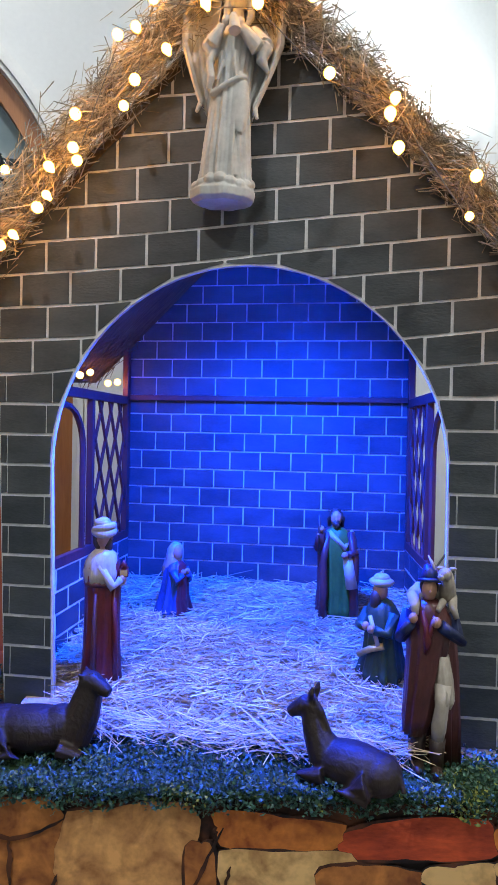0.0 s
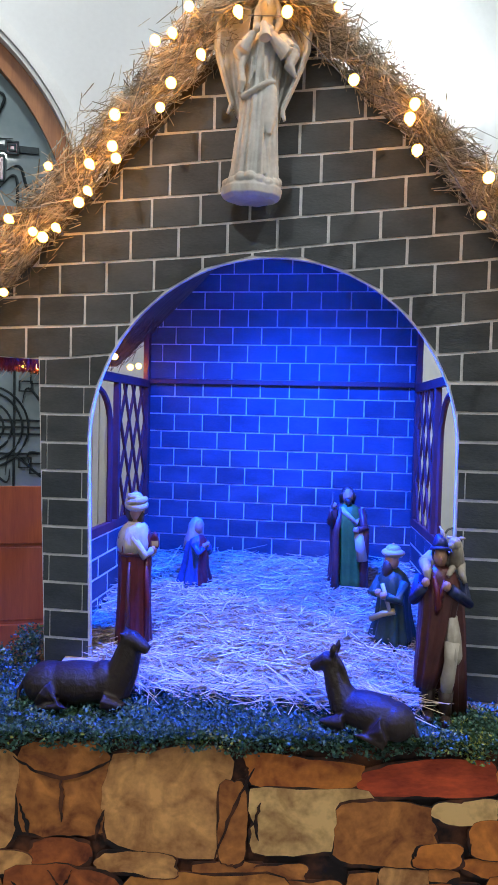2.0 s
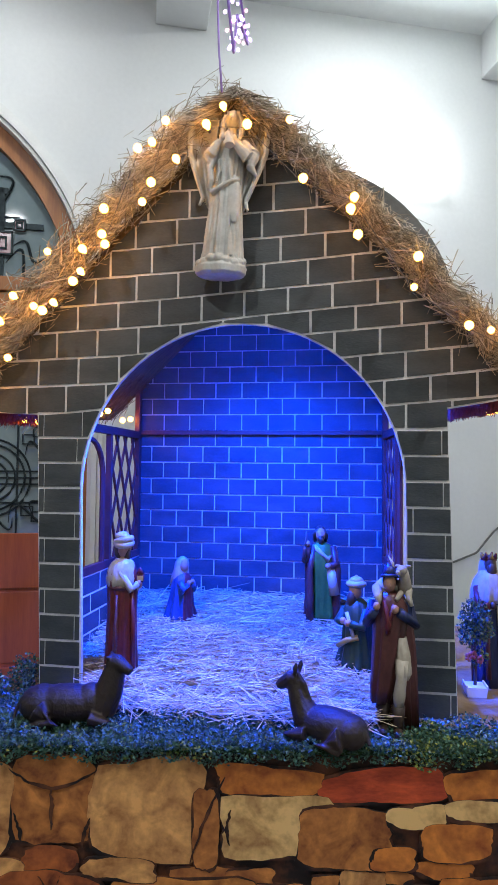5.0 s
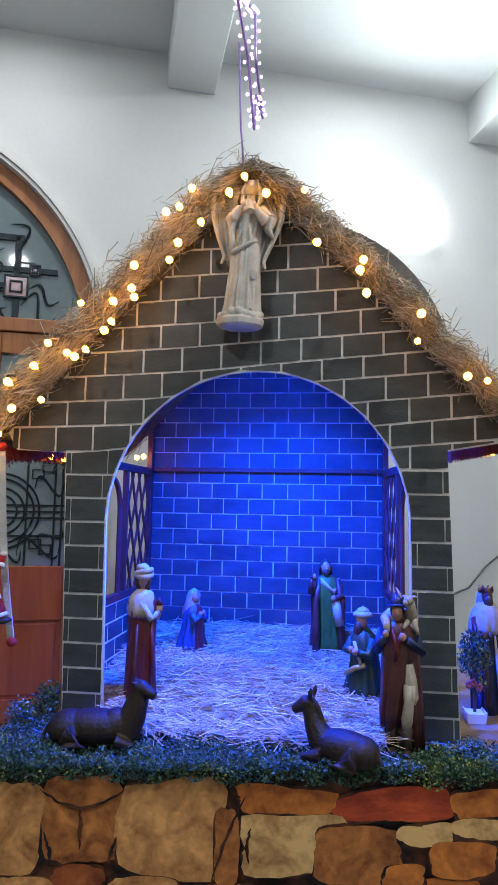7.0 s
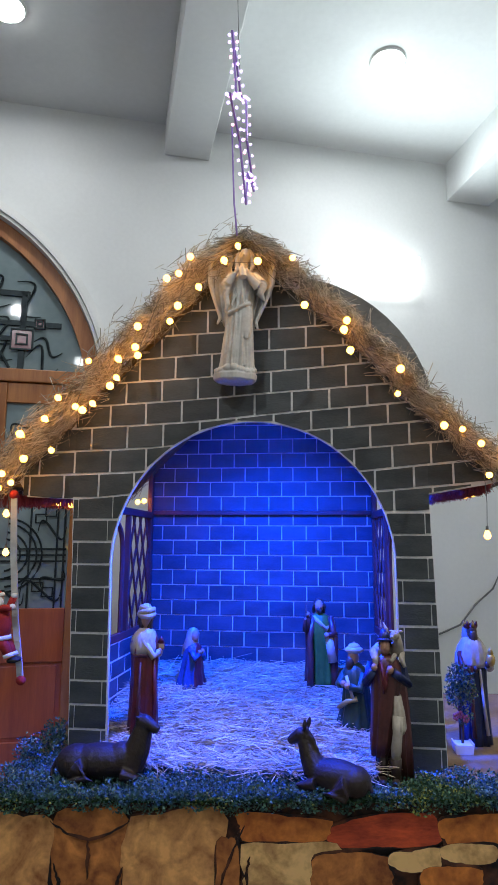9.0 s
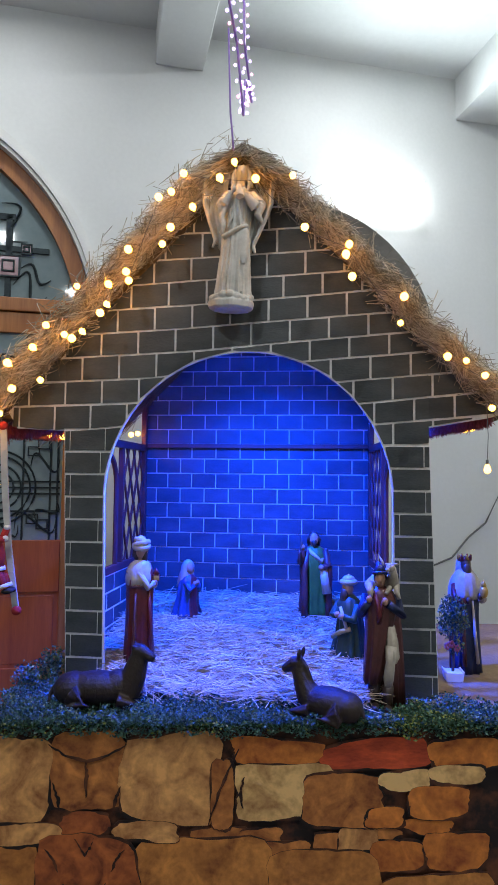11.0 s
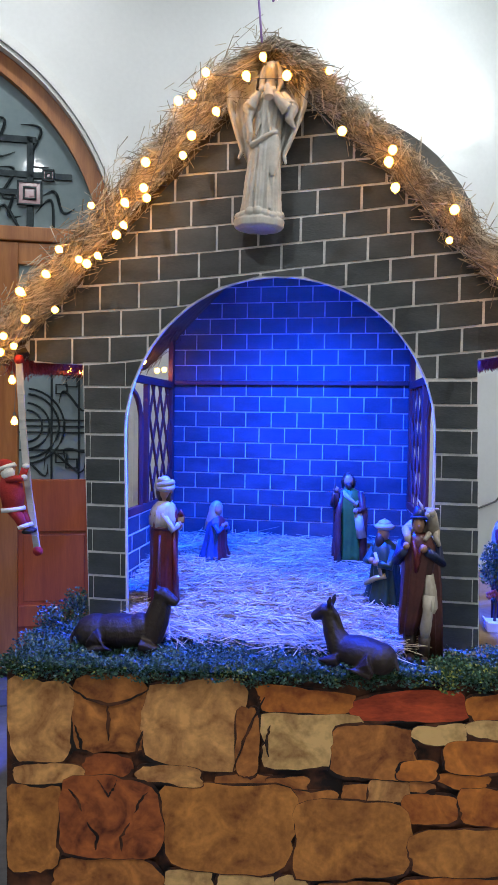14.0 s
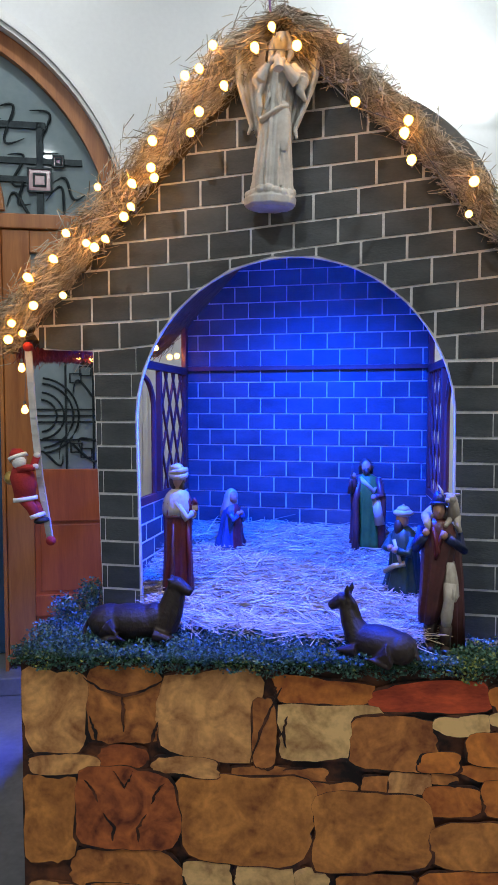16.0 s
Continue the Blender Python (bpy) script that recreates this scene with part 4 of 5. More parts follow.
figure("king_figurine", "tall turbaned king figurine in crimson robe holding gold casket", bm, [CRIMSON, MAROON, SKIN, CREAM, HAIR, GOLD], pose(-0.385, 1.37, 0.856, 0, 0, 20) @ Matrix.Diagonal((0.84, 0.84, 1, 1)))

# kneeling woman in blue with a white veil
h = 0.235
bm = bmesh.new()
robe(bm, [(0.0, 0.055, 0.058, 0, 0), (0.02, 0.056, 0.058, 0, 0), (0.06, 0.046, 0.048, 0, 0), (0.10, 0.042, 0.042, 0.004, 0), (0.14, 0.040, 0.038, 0.006, 0), (0.165, 0.032, 0.030, 0.008, 0), (0.18, 0.016, 0.016, 0.01, 0)], 0, folds=7, depth=0.16,
     mats=lambda i, a: 1 if -0.9 < a - 0.0 < 0.5 or a > 5.5 else 0)
ball(bm, (0.016, -0.004, 0.205), (0.018, 0.02, 0.026), 2)
robe(bm, [(0.125, 0.034, 0.034, -0.014, 0.004), (0.16, 0.034, 0.034, -0.008, 0.004), (0.19, 0.028, 0.029, -0.001, 0.003), (0.215, 0.026, 0.028, 0.003, 0.002), (0.232, 0.016, 0.018, 0.004, 0.001), (0.238, 0.006, 0.006, 0.004, 0.001)], 3, folds=5, depth=0.03)
arm(bm, (0.02, -0.030, 0.150), (0.040, -0.032, 0.115), (0.048, -0.012, 0.145), 0.012, 0, 2)
arm(bm, (0.02, 0.030, 0.150), (0.040, 0.026, 0.115), (0.050, 0.006, 0.148), 0.012, 0, 2)
figure("woman_figurine", "small kneeling woman figurine in blue cloak and white veil", bm, [BLUECLOTH, CRIMSON, SKIN, CREAM], pose(-0.305, 1.80, 0.922, 0, 0, -25))

# standing man in green with a red-brown cloak
h = 0.35
bm = bmesh.new()
standing(bm, h, 0.062, 0.050, 0, 1, head=2, lean=-0.004)
ball(bm, (-0.004, 0.006, h * 0.935), (0.023, 0.024, 0.026), 3)
for s in (-1, 1):
    tube(bm, [(-0.004 + s * 0.012, -0.010, h * 0.965), (-0.004 + s * 0.021, -0.002, h * 0.91), (-0.004 + s * 0.020, 0.004, h * 0.84)], [0.006, 0.009, 0.006], 3, 8)
ball(bm, (-0.004, -0.025, h * 0.905), (0.0035, 0.005, 0.006), 2, 8)
tube(bm, [(-0.004, -0.017, h * 0.885), (-0.004, -0.024, h * 0.855), (-0.004, -0.026, h * 0.825)], [0.013, 0.011, 0.004], 3, 10)
# broad cloak edges that fall from both shoulders
tube(bm, [(-0.030, -0.030, h * 0.80), (-0.046, -0.044, h * 0.55), (-0.044, -0.048, h * 0.25), (-0.046, -0.050, h * 0.02)], [0.010, 0.013, 0.014, 0.016], 1)
tube(bm, [(0.040, -0.026, h * 0.80), (0.054, -0.036, h * 0.55), (0.052, -0.040, h * 0.25), (0.052, -0.042, h * 0.02)], [0.012, 0.016, 0.016, 0.018], 1)
arm(bm, (-0.045, -0.01, h * 0.74), (-0.060, -0.035, h * 0.66), (-0.055, -0.045, h * 0.83), 0.015, 1, 2)
arm(bm, (0.045, -0.01, h * 0.74), (0.052, -0.04, h * 0.60), (0.020, -0.058, h * 0.60), 0.015, 1, 2)
tube(bm, [(0.05, 0.01, h * 0.78), (0.02, -0.045, h * 0.66), (-0.03, -0.03, h * 0.8)], 0.010, 4)
tube(bm, [(0.030, -0.045, h * 0.58), (0.045, -0.052, h * 0.3)], [0.016, 0.02], 4)
tube(bm, [(-0.062, -0.052, h * 0.6), (-0.060, -0.05, h * 0.96)], 0.004, 3)
figure("man_figurine", "bearded man figurine in green robe and brown cloak", bm, [GREENCLOTH, MAROON, SKIN, HAIR, CREAM], pose(0.222, 1.85, 0.930, 0, 0, 6))

# kneeling king with a cap
h = 0.28
bm = bmesh.new()
robe(bm, [(0.0, 0.060, 0.055, 0, 0), (0.03, 0.060, 0.055, 0, 0), (0.09, 0.046, 0.046, 0.002, 0), (0.14, 0.042, 0.042, 0, 0), (0.18, 0.046, 0.042, -0.003, 0), (0.205, 0.034, 0.03, -0.004, 0), (0.22, 0.016, 0.016, -0.005, 0)], 0, folds=9, depth=0.16)
ball(bm, (-0.006, -0.006, 0.238), (0.020, 0.021, 0.027), 2)
ball(bm, (-0.010, -0.022, 0.215), (0.016, 0.014, 0.028), 4)
ball(bm, (-0.006, 0.0, 0.262), (0.034, 0.032, 0.014), 3)
ball(bm, (-0.006, 0.0, 0.272), (0.022, 0.022, 0.014), 3)
ball(bm, (-0.006, 0.0, 0.285), 0.005, 5, 8)
arm(bm, (-0.035, -0.01, 0.185), (-0.045, -0.04, 0.145), (-0.018, -0.055, 0.155), 0.014, 0, 2)
arm(bm, (0.035, -0.01, 0.185), (0.040, -0.04, 0.14), (0.000, -0.058, 0.150), 0.014, 0, 2)
tube(bm, [(-0.012, -0.045, 0.18), (0.02, -0.055, 0.11)], 0.006, 3)
tube(bm, [(-0.04, -0.05, 0.075), (0.0, -0.06, 0.10), (0.03, -0.045, 0.11)], 0.009, 5)
figure("kneeling_figurine", "kneeling old man figurine in dark green robe and cap", bm, [DARKGREEN, MAROON, SKIN, CREAM, HAIR, GOLD], pose(0.345, 1.475, 0.874, 0, 0, -35))

# shepherd with a lamb on his shoulders
bm = bmesh.new()
# boots, one bare leg, one behind the tunic
for sx, sy, top in ((-0.020, -0.004, 0.085), (0.022, -0.022, 0.078)):
    ball(bm, (sx, sy - 0.020, 0.012), (0.015, 0.030, 0.013), 1)
    tube(bm, [(sx, sy, 0.010), (sx, sy, 0.045), (sx, sy, top)], [0.016, 0.017, 0.020], 1, 12)
tube(bm, [(-0.020, -0.006, 0.075), (-0.018, -0.010, 0.12), (-0.014, -0.004, 0.20)], [0.015, 0.018, 0.020], 2, 12)
tube(bm, [(0.022, -0.024, 0.07), (0.024, -0.030, 0.105), (0.030, -0.032, 0.150), (0.034, -0.022, 0.20)], [0.013, 0.018, 0.016, 0.022], 3, 12)
# cream breeches gathered at the knee
robe(bm, [(0.150, 0.016, 0.018, 0.036, -0.022), (0.165, 0.024, 0.024, 0.036, -0.020), (0.21, 0.022, 0.024, 0.034, -0.016), (0.26, 0.016, 0.022, 0.030, -0.012)], 3, folds=7, depth=0.1)
# tunic: long on one side, cut short over the leg
robe(bm, [(0.080, 0.026, 0.030, -0.030, -0.002), (0.12, 0.033, 0.036, -0.024, -0.004), (0.17, 0.036, 0.038, -0.018, -0.006), (0.22, 0.042, 0.040, -0.010, -0.004), (0.265, 0.046, 0.040, -0.004, -0.002), (0.31, 0.052, 0.040, 0.0, 0.0), (0.345, 0.052, 0.037, 0.0, 0.0), (0.368, 0.036, 0.030, 0.0, 0.0), (0.380, 0.016, 0.016, 0.0, 0.0)], 0, folds=9, depth=0.16)
# cape to the ground behind
robe(bm, [(0.004, 0.060, 0.018, 0.022, 0.030), (0.10, 0.060, 0.020, 0.020, 0.032), (0.22, 0.058, 0.022, 0.014, 0.030), (0.33, 0.054, 0.022, 0.006, 0.022), (0.372, 0.034, 0.014, 0.0, 0.012)], 5, folds=9, depth=0.12)
# head, hair, small pointed cap with a feather
tube(bm, [(0, 0, 0.365), (-0.002, -0.004, 0.392)], 0.013, 2)
ball(bm, (-0.002, -0.010, 0.402), (0.0175, 0.020, 0.024), 2, 16)
ball(bm, (-0.002, -0.030, 0.400), (0.0035, 0.005, 0.006), 2, 8)
ball(bm, (-0.002, 0.004, 0.406), (0.0225, 0.021, 0.024), 1, 14)
tube(bm, [(-0.002, -0.002, 0.416), (-0.002, 0.0, 0.424)], [0.030, 0.025], 4, 16)
tube(bm, [(-0.002, 0.0, 0.422), (-0.004, 0.0, 0.440), (-0.010, 0.002, 0.455)], [0.023, 0.017, 0.005], 4, 14)
tube(bm, [(0.012, -0.004, 0.425), (0.006, 0.0, 0.455), (-0.006, 0.004, 0.475)], [0.002, 0.005, 0.001], 3, 6)
# lamb: body round the neck, head high on one shoulder, legs held in front
tube(bm, [(-0.040, 0.010, 0.375), (-0.020, 0.030, 0.385), (0.020, 0.032, 0.388), (0.044, 0.014, 0.390)], [0.020, 0.026, 0.026, 0.022], 3, 12)
tube(bm, [(0.042, 0.008, 0.385), (0.040, -0.004, 0.415), (0.036, -0.012, 0.436)], [0.021, 0.017, 0.015], 3, 12)
ball(bm, (0.032, -0.020, 0.440), (0.016, 0.020, 0.014), 3, 12)
ball(bm, (0.022, -0.032, 0.435), (0.009, 0.010, 0.008), 3, 10)
for dx in (0.022, 0.050):
    ball(bm, (dx, -0.008, 0.450), (0.010, 0.005, 0.004), 3, 8)
tube(bm, [(0.052, 0.004, 0.385), (0.052, -0.020, 0.366), (0.060, -0.026, 0.345)], [0.012, 0.009, 0.006], 3, 8)
tube(bm, [(-0.040, -0.002, 0.385), (-0.036, -0.026, 0.370), (-0.034, -0.034, 0.350)], [0.015, 0.012, 0.007], 3, 8)
tube(bm, [(0.030, -0.010, 0.378), (0.016, -0.034, 0.362)], [0.009, 0.006], 3, 8)
# arms in navy sleeves, fists at the chest
arm(bm, (-0.048, 0.0, 0.350), (-0.066, -0.022, 0.295), (-0.040, -0.044, 0.345), 0.0145, 6, 2)
arm(bm, (0.048, 0.0, 0.350), (0.068, -0.022, 0.298), (0.012, -0.048, 0.340), 0.0155, 6, 2)
# knotted scarf with hanging ends
tube(bm, [(-0.020, -0.030, 0.358), (-0.010, -0.040, 0.325), (-0.006, -0.044, 0.295), (-0.010, -0.040, 0.268)], [0.006, 0.008, 0.010, 0.004], 7, 8)
tube(bm, [(0.010, -0.036, 0.350), (0.0, -0.042, 0.318), (-0.004, -0.044, 0.30)], [0.006, 0.007, 0.005], 7, 8)
figure("shepherd_figurine", "shepherd figurine in maroon tunic carrying a white lamb", bm, [MAROON, HAIR, SKIN, CREAM, NAVY, MAROON, NAVY, CRIMSON], Matrix.Translation((0.421, 1.19, 0.803)) @ Matrix.Rotation(radians(-4), 4, "Z") @ Matrix.Diagonal((0.90, 0.95, 0.97, 1)))

# dark king with a gift, on the brown paper
h = 0.43
bm = bmesh.new()
standing(bm, h, 0.060, 0.052, 0, 0, head=2)
robe(bm, [(h * 0.63, 0.070, 0.058, 0, 0), (h * 0.66, 0.072, 0.060, 0, 0), (h * 0.72, 0.070, 0.058, 0, 0), (h * 0.79, 0.060, 0.050, 0, 0), (h * 0.84, 0.044, 0.042, 0, 0), (h * 0.87, 0.032, 0.034, 0, 0.004)], 1, folds=9, depth=0.08)
# hood of the cape, round a dark bearded face
robe(bm, [(h * 0.84, 0.036, 0.030, 0, 0.014), (h * 0.90, 0.034, 0.030, 0, 0.014), (h * 0.945, 0.030, 0.028, 0, 0.012), (h * 0.97, 0.016, 0.016, 0, 0.010)], 1, folds=7, depth=0.04)
ball(bm, (0, -0.024, h * 0.868), (0.021, 0.016, 0.028), 2)
tube(bm, [(0, 0.004, h * 0.945), (0, 0.004, h * 0.972)], [0.031, 0.030], 4, 14)
for k in range(8):
    a = 2 * math.pi * k / 8
    tube(bm, [(0.026 * math.cos(a), 0.004 + 0.026 * math.sin(a), h * 0.965), (0.031 * math.cos(a), 0.004 + 0.031 * math.sin(a), h * 1.0)], [0.009, 0.003], 4 if k % 2 else 3, 6)
arm(bm, (0.05, -0.01, h * 0.74), (0.064, -0.04, h * 0.62), (0.042, -0.066, h * 0.66), 0.017, 1, 2)
arm(bm, (-0.05, -0.01, h * 0.74), (-0.062, -0.04, h * 0.60), (-0.01, -0.06, h * 0.62), 0.017, 4, 2)
# gold vessel, hanging bands of the robe
ball(bm, (0.055, -0.072, h * 0.70), (0.020, 0.018, 0.024), 3)
tube(bm, [(0.055, -0.072, h * 0.75), (0.055, -0.072, h * 0.80)], [0.014, 0.003], 3, 10)
tube(bm, [(-0.026, -0.050, h * 0.62), (-0.030, -0.056, h * 0.3), (-0.028, -0.060, 0.03)], [0.007, 0.009, 0.010], 5)
tube(bm, [(0.012, -0.052, h * 0.62), (0.022, -0.058, h * 0.3), (0.032, -0.060, 0.04)], [0.005, 0.007, 0.008], 6)
robe(bm, [(0.0, 0.066, 0.028, 0.006, 0.030), (0.14, 0.066, 0.030, 0.004, 0.030), (0.30, 0.056, 0.026, 0, 0.02)], 5, folds=9, depth=0.1)
figure("king_figurine", "crowned dark king figurine in navy robe and cream cape", bm, [NAVY, CREAM, DARKSKIN, GOLD, CRIMSON, MAROON, CREAM], pose(0.783, 1.66, TABLE + 0.001, 0, 0, 8) @ Matrix.Diagonal((0.82, 0.85, 1, 1)))

# lying camel and donkey
bm = bmesh.new()
ball(bm, (0, 0, 0.052), (0.115, 0.055, 0.050), 0, 18)
ball(bm, (-0.075, 0, 0.048), (0.062, 0.058, 0.050), 0, 16)
ball(bm, (0.06, 0, 0.055), (0.05, 0.046, 0.052), 0, 16)
tube(bm, [(0.085, 0, 0.04), (0.108, 0, 0.09), (0.122, 0, 0.14), (0.128, -0.002, 0.165)], [0.044, 0.038, 0.030, 0.024], 0, 12)
tube(bm, [(0.108, 0, 0.166), (0.13, -0.006, 0.164), (0.160, -0.014, 0.150), (0.172, -0.017, 0.144)], [0.022, 0.023, 0.015, 0.011], 0, 12)
for s in (-1, 1):
    tube(bm, [(0.112, 0.014 * s, 0.176), (0.104, 0.026 * s, 0.184)], [0.008, 0.003], 0, 6)
    tube(bm, [(0.07, 0.045 * s, 0.03), (0.12, 0.05 * s, 0.018), (0.085, 0.052 * s, 0.010)], [0.020, 0.014, 0.010], 0)
    tube(bm, [(-0.07, 0.052 * s, 0.045), (-0.02, 0.064 * s, 0.02), (-0.08, 0.066 * s, 0.012)], [0.032, 0.017, 0.010], 0)
tube(bm, [(-0.13, 0, 0.055), (-0.146, -0.01, 0.03), (-0.14, -0.03, 0.012)], [0.009, 0.006, 0.005], 0)
figure("camel_figurine", "dark brown camel figurine lying on the hedge", bm, [HIDE], Matrix.Translation((-0.435, 1.105, 0.805)) @ Matrix.Rotation(radians(4), 4, "Z"), skin=0.0035)
bm = bmesh.new()
ball(bm, (0.03, 0, 0.048), (0.095, 0.050, 0.046), 0, 18)
ball(bm, (0.085, 0, 0.044), (0.045, 0.048, 0.042), 0, 16)
tube(bm, [(-0.03, 0, 0.055), (-0.055, 0, 0.095), (-0.066, 0, 0.125), (-0.07, 0, 0.142)], [0.040, 0.028, 0.022, 0.020], 0, 12)
tube(bm, [(-0.058, 0, 0.150), (-0.08, 0, 0.146), (-0.105, 0, 0.130), (-0.116, 0, 0.122)], [0.019, 0.021, 0.015, 0.012], 0, 12)
tube(bm, [(-0.062, 0, 0.165), (-0.045, 0, 0.14), (-0.025, 0, 0.10)], [0.006, 0.009, 0.006], 0, 6)
for s in (-1, 1):
    tube(bm, [(-0.063, 0.011 * s, 0.160), (-0.060, 0.016 * s, 0.180), (-0.057, 0.017 * s, 0.196)], [0.005, 0.008, 0.002], 0, 6)
    tube(bm, [(-0.02, 0.04 * s, 0.03), (-0.07, 0.046 * s, 0.018), (-0.03, 0.05 * s, 0.010)], [0.020, 0.013, 0.010], 0)
    tube(bm, [(0.075, 0.046 * s, 0.04), (0.02, 0.056 * s, 0.02), (0.08, 0.058 * s, 0.012)], [0.030, 0.016, 0.010], 0)
tube(bm, [(0.125, 0, 0.05), (0.138, -0.01, 0.025)], [0.007, 0.005], 0)
figure("donkey_figurine", "dark brown donkey figurine lying on the hedge", bm, [HIDE], Matrix.Translation((0.235, 1.10, 0.800)) @ Matrix.Rotation(radians(-22), 4, "Z"), skin=0.0035)

# angel on the gable
def wing(bm, s, reach, low):
    """A wing like a hollow shell: rolled outer rim, three rows of feathers, a long trailing tip."""
    def edge(t):
        # inner and outer border from the top lobe down to the tip
        out = 0.052 + (reach - 0.052) * math.sin(math.pi * min(1, 0.18 + 0.72 * t ** 0.62)) ** 0.8
        if t > 0.45:
            out = reach - (reach - 0.060) * ((t - 0.45) / 0.55) ** 1.15
        return 0.030 + 0.012 * t, out
    rows, across = 34, 16
    grids = []
    for layer in (0.0, 0.007):
        grid = []
        for j in range(rows + 1):
            t = j / rows
            z = 0.505 - 0.030 * (1 - t) ** 6 + (low - 0.505) * t
            x0, x1 = edge(t)
            line = []
            for i in range(across + 1):
                u = i / across
                lobe = 0.020 * (1 - (2 * u - 1) ** 2) * max(0, 1 - t * 5)
                cup = 0.018 * math.sin(math.pi * u) - 0.026 * u ** 5
                quill = 0.0022 * math.sin(u * 30 + 4 * t) * (t > 0.36) + 0.0030 * (abs((t * 7.0) % 1 - 0.5) - 0.25) * (t < 0.4)
                line.append(bm.verts.new((s * (x0 + (x1 - x0) * u), 0.006 + cup + quill + layer, z + lobe - 0.02 * (1 - u) * t)))
            grid.append(line)
        grids.append(grid)
    f, k = grids
    for j in range(rows):
        for i in range(across):
            bm.faces.new((f[j][i], f[j][i + 1], f[j + 1][i + 1], f[j + 1][i]))
            bm.faces.new((k[j][i], k[j + 1][i], k[j + 1][i + 1], k[j][i + 1]))
        bm.faces.new((f[j][0], f[j + 1][0], k[j + 1][0], k[j][0]))
        bm.faces.new((f[j][across], k[j][across], k[j + 1][across], f[j + 1][across]))
    for j in (0, rows):
        for i in range(across):
            bm.faces.new((f[j][i], k[j][i], k[j][i + 1], f[j][i + 1]))
    # the thick rolled rim that ends in a small curl
    rim = [(s * (edge(t)[1] - 0.002), -0.006, 0.505 - 0.030 * (1 - t) ** 6 + (low - 0.505) * t) for t in (0.05, 0.14, 0.25, 0.36, 0.48, 0.6, 0.72, 0.84, 0.95)]
    rim.append((s * (edge(1)[1] + 0.012), -0.010, low - 0.012))
    tube(bm, rim, [0.006, 0.008, 0.009, 0.009, 0.0085, 0.008, 0.0075, 0.007, 0.007, 0.004], 0, 10)


bm = bmesh.new()
# a lumpy cloud for a base
robe(bm, [(0.0, 0.060, 0.040, 0, 0), (0.008, 0.074, 0.050, 0, 0), (0.026, 0.077, 0.052, 0, 0), (0.042, 0.068, 0.044, 0, 0), (0.050, 0.05, 0.036, 0, 0)], 0, folds=7, depth=0.05)
for k in range(9):
    a = math.pi * (1.02 + 0.96 * k / 8)
    ball(bm, (0.060 * math.cos(a), 0.040 * math.sin(a), 0.040 + 0.006 * math.sin(5 * k)), (0.017, 0.014, 0.014), 0, 10)
robe(bm, [(0.045, 0.060, 0.042, 0.004, 0), (0.07, 0.056, 0.041, 0.004, 0), (0.12, 0.053, 0.040, 0.004, 0), (0.18, 0.049, 0.038, 0.005, 0), (0.24, 0.046, 0.036, 0.006, 0), (0.285, 0.042, 0.034, 0.008, 0), (0.33, 0.046, 0.036, 0.009, 0), (0.37, 0.050, 0.036, 0.010, 0), (0.395, 0.044, 0.03, 0.010, 0), (0.412, 0.022, 0.02, 0.010, 0)], 0, seg=88, folds=13, depth=0.12)
# hanging pleats on the skirt
for x, z0, z1 in ((-0.034, 0.05, 0.26), (-0.020, 0.052, 0.25), (-0.004, 0.05, 0.22), (0.022, 0.055, 0.14), (0.040, 0.05, 0.20)):
    tube(bm, [(x * 1.25 + 0.004, -0.036 + 12 * x * x, z0), (x * 1.1 + 0.004, -0.037 + 10 * x * x, (z0 + z1) / 2), (x + 0.006, -0.031 + 8 * x * x, z1)], [0.008, 0.0065, 0.003], 0, 8)
# over-dress: a scalloped hem, pulled to one long point
tube(bm, [(-0.044, -0.016, 0.262), (-0.030, -0.033, 0.240), (-0.010, -0.040, 0.250), (0.008, -0.040, 0.262), (0.026, -0.037, 0.272), (0.044, -0.026, 0.278)], [0.008, 0.009, 0.007, 0.006, 0.006, 0.007], 0, 8)
robe(bm, [(0.150, 0.006, 0.006, 0.038, -0.032), (0.175, 0.016, 0.010, 0.036, -0.031), (0.215, 0.021, 0.012, 0.034, -0.028), (0.26, 0.018, 0.012, 0.032, -0.024), (0.29, 0.010, 0.008, 0.030, -0.022)], 0, seg=24, folds=5, depth=0.08)
tube(bm, [(-0.030, -0.030, 0.345), (-0.040, -0.038, 0.305), (-0.034, -0.042, 0.270), (-0.040, -0.036, 0.248)], [0.008, 0.010, 0.009, 0.006], 0, 10)
tube(bm, [(-0.014, -0.034, 0.335), (-0.012, -0.037, 0.300), (-0.020, -0.038, 0.268)], [0.004, 0.005, 0.003], 0, 8)
tube(bm, [(0.016, -0.035, 0.335), (0.018, -0.037, 0.30), (0.022, -0.036, 0.275)], [0.004, 0.005, 0.003], 0, 8)
# neck, face and falling hair
tube(bm, [(0.012, -0.002, 0.395), (0.013, -0.008, 0.44)], [0.018, 0.013], 0, 12)
ball(bm, (0.014, -0.016, 0.462), (0.0185, 0.021, 0.026), 0, 16)
ball(bm, (0.014, -0.037, 0.458), (0.0035, 0.005, 0.006), 0, 8)
ball(bm, (0.014, -0.002, 0.468), (0.025, 0.024, 0.028), 0, 16)
for s in (-1, 1):
    tube(bm, [(0.014 + s * 0.014, -0.018, 0.487), (0.014 + s * 0.026, -0.006, 0.462), (0.014 + s * 0.028, -0.002, 0.430), (0.014 + s * 0.022, -0.012, 0.405)], [0.007, 0.010, 0.010, 0.005], 0, 8)
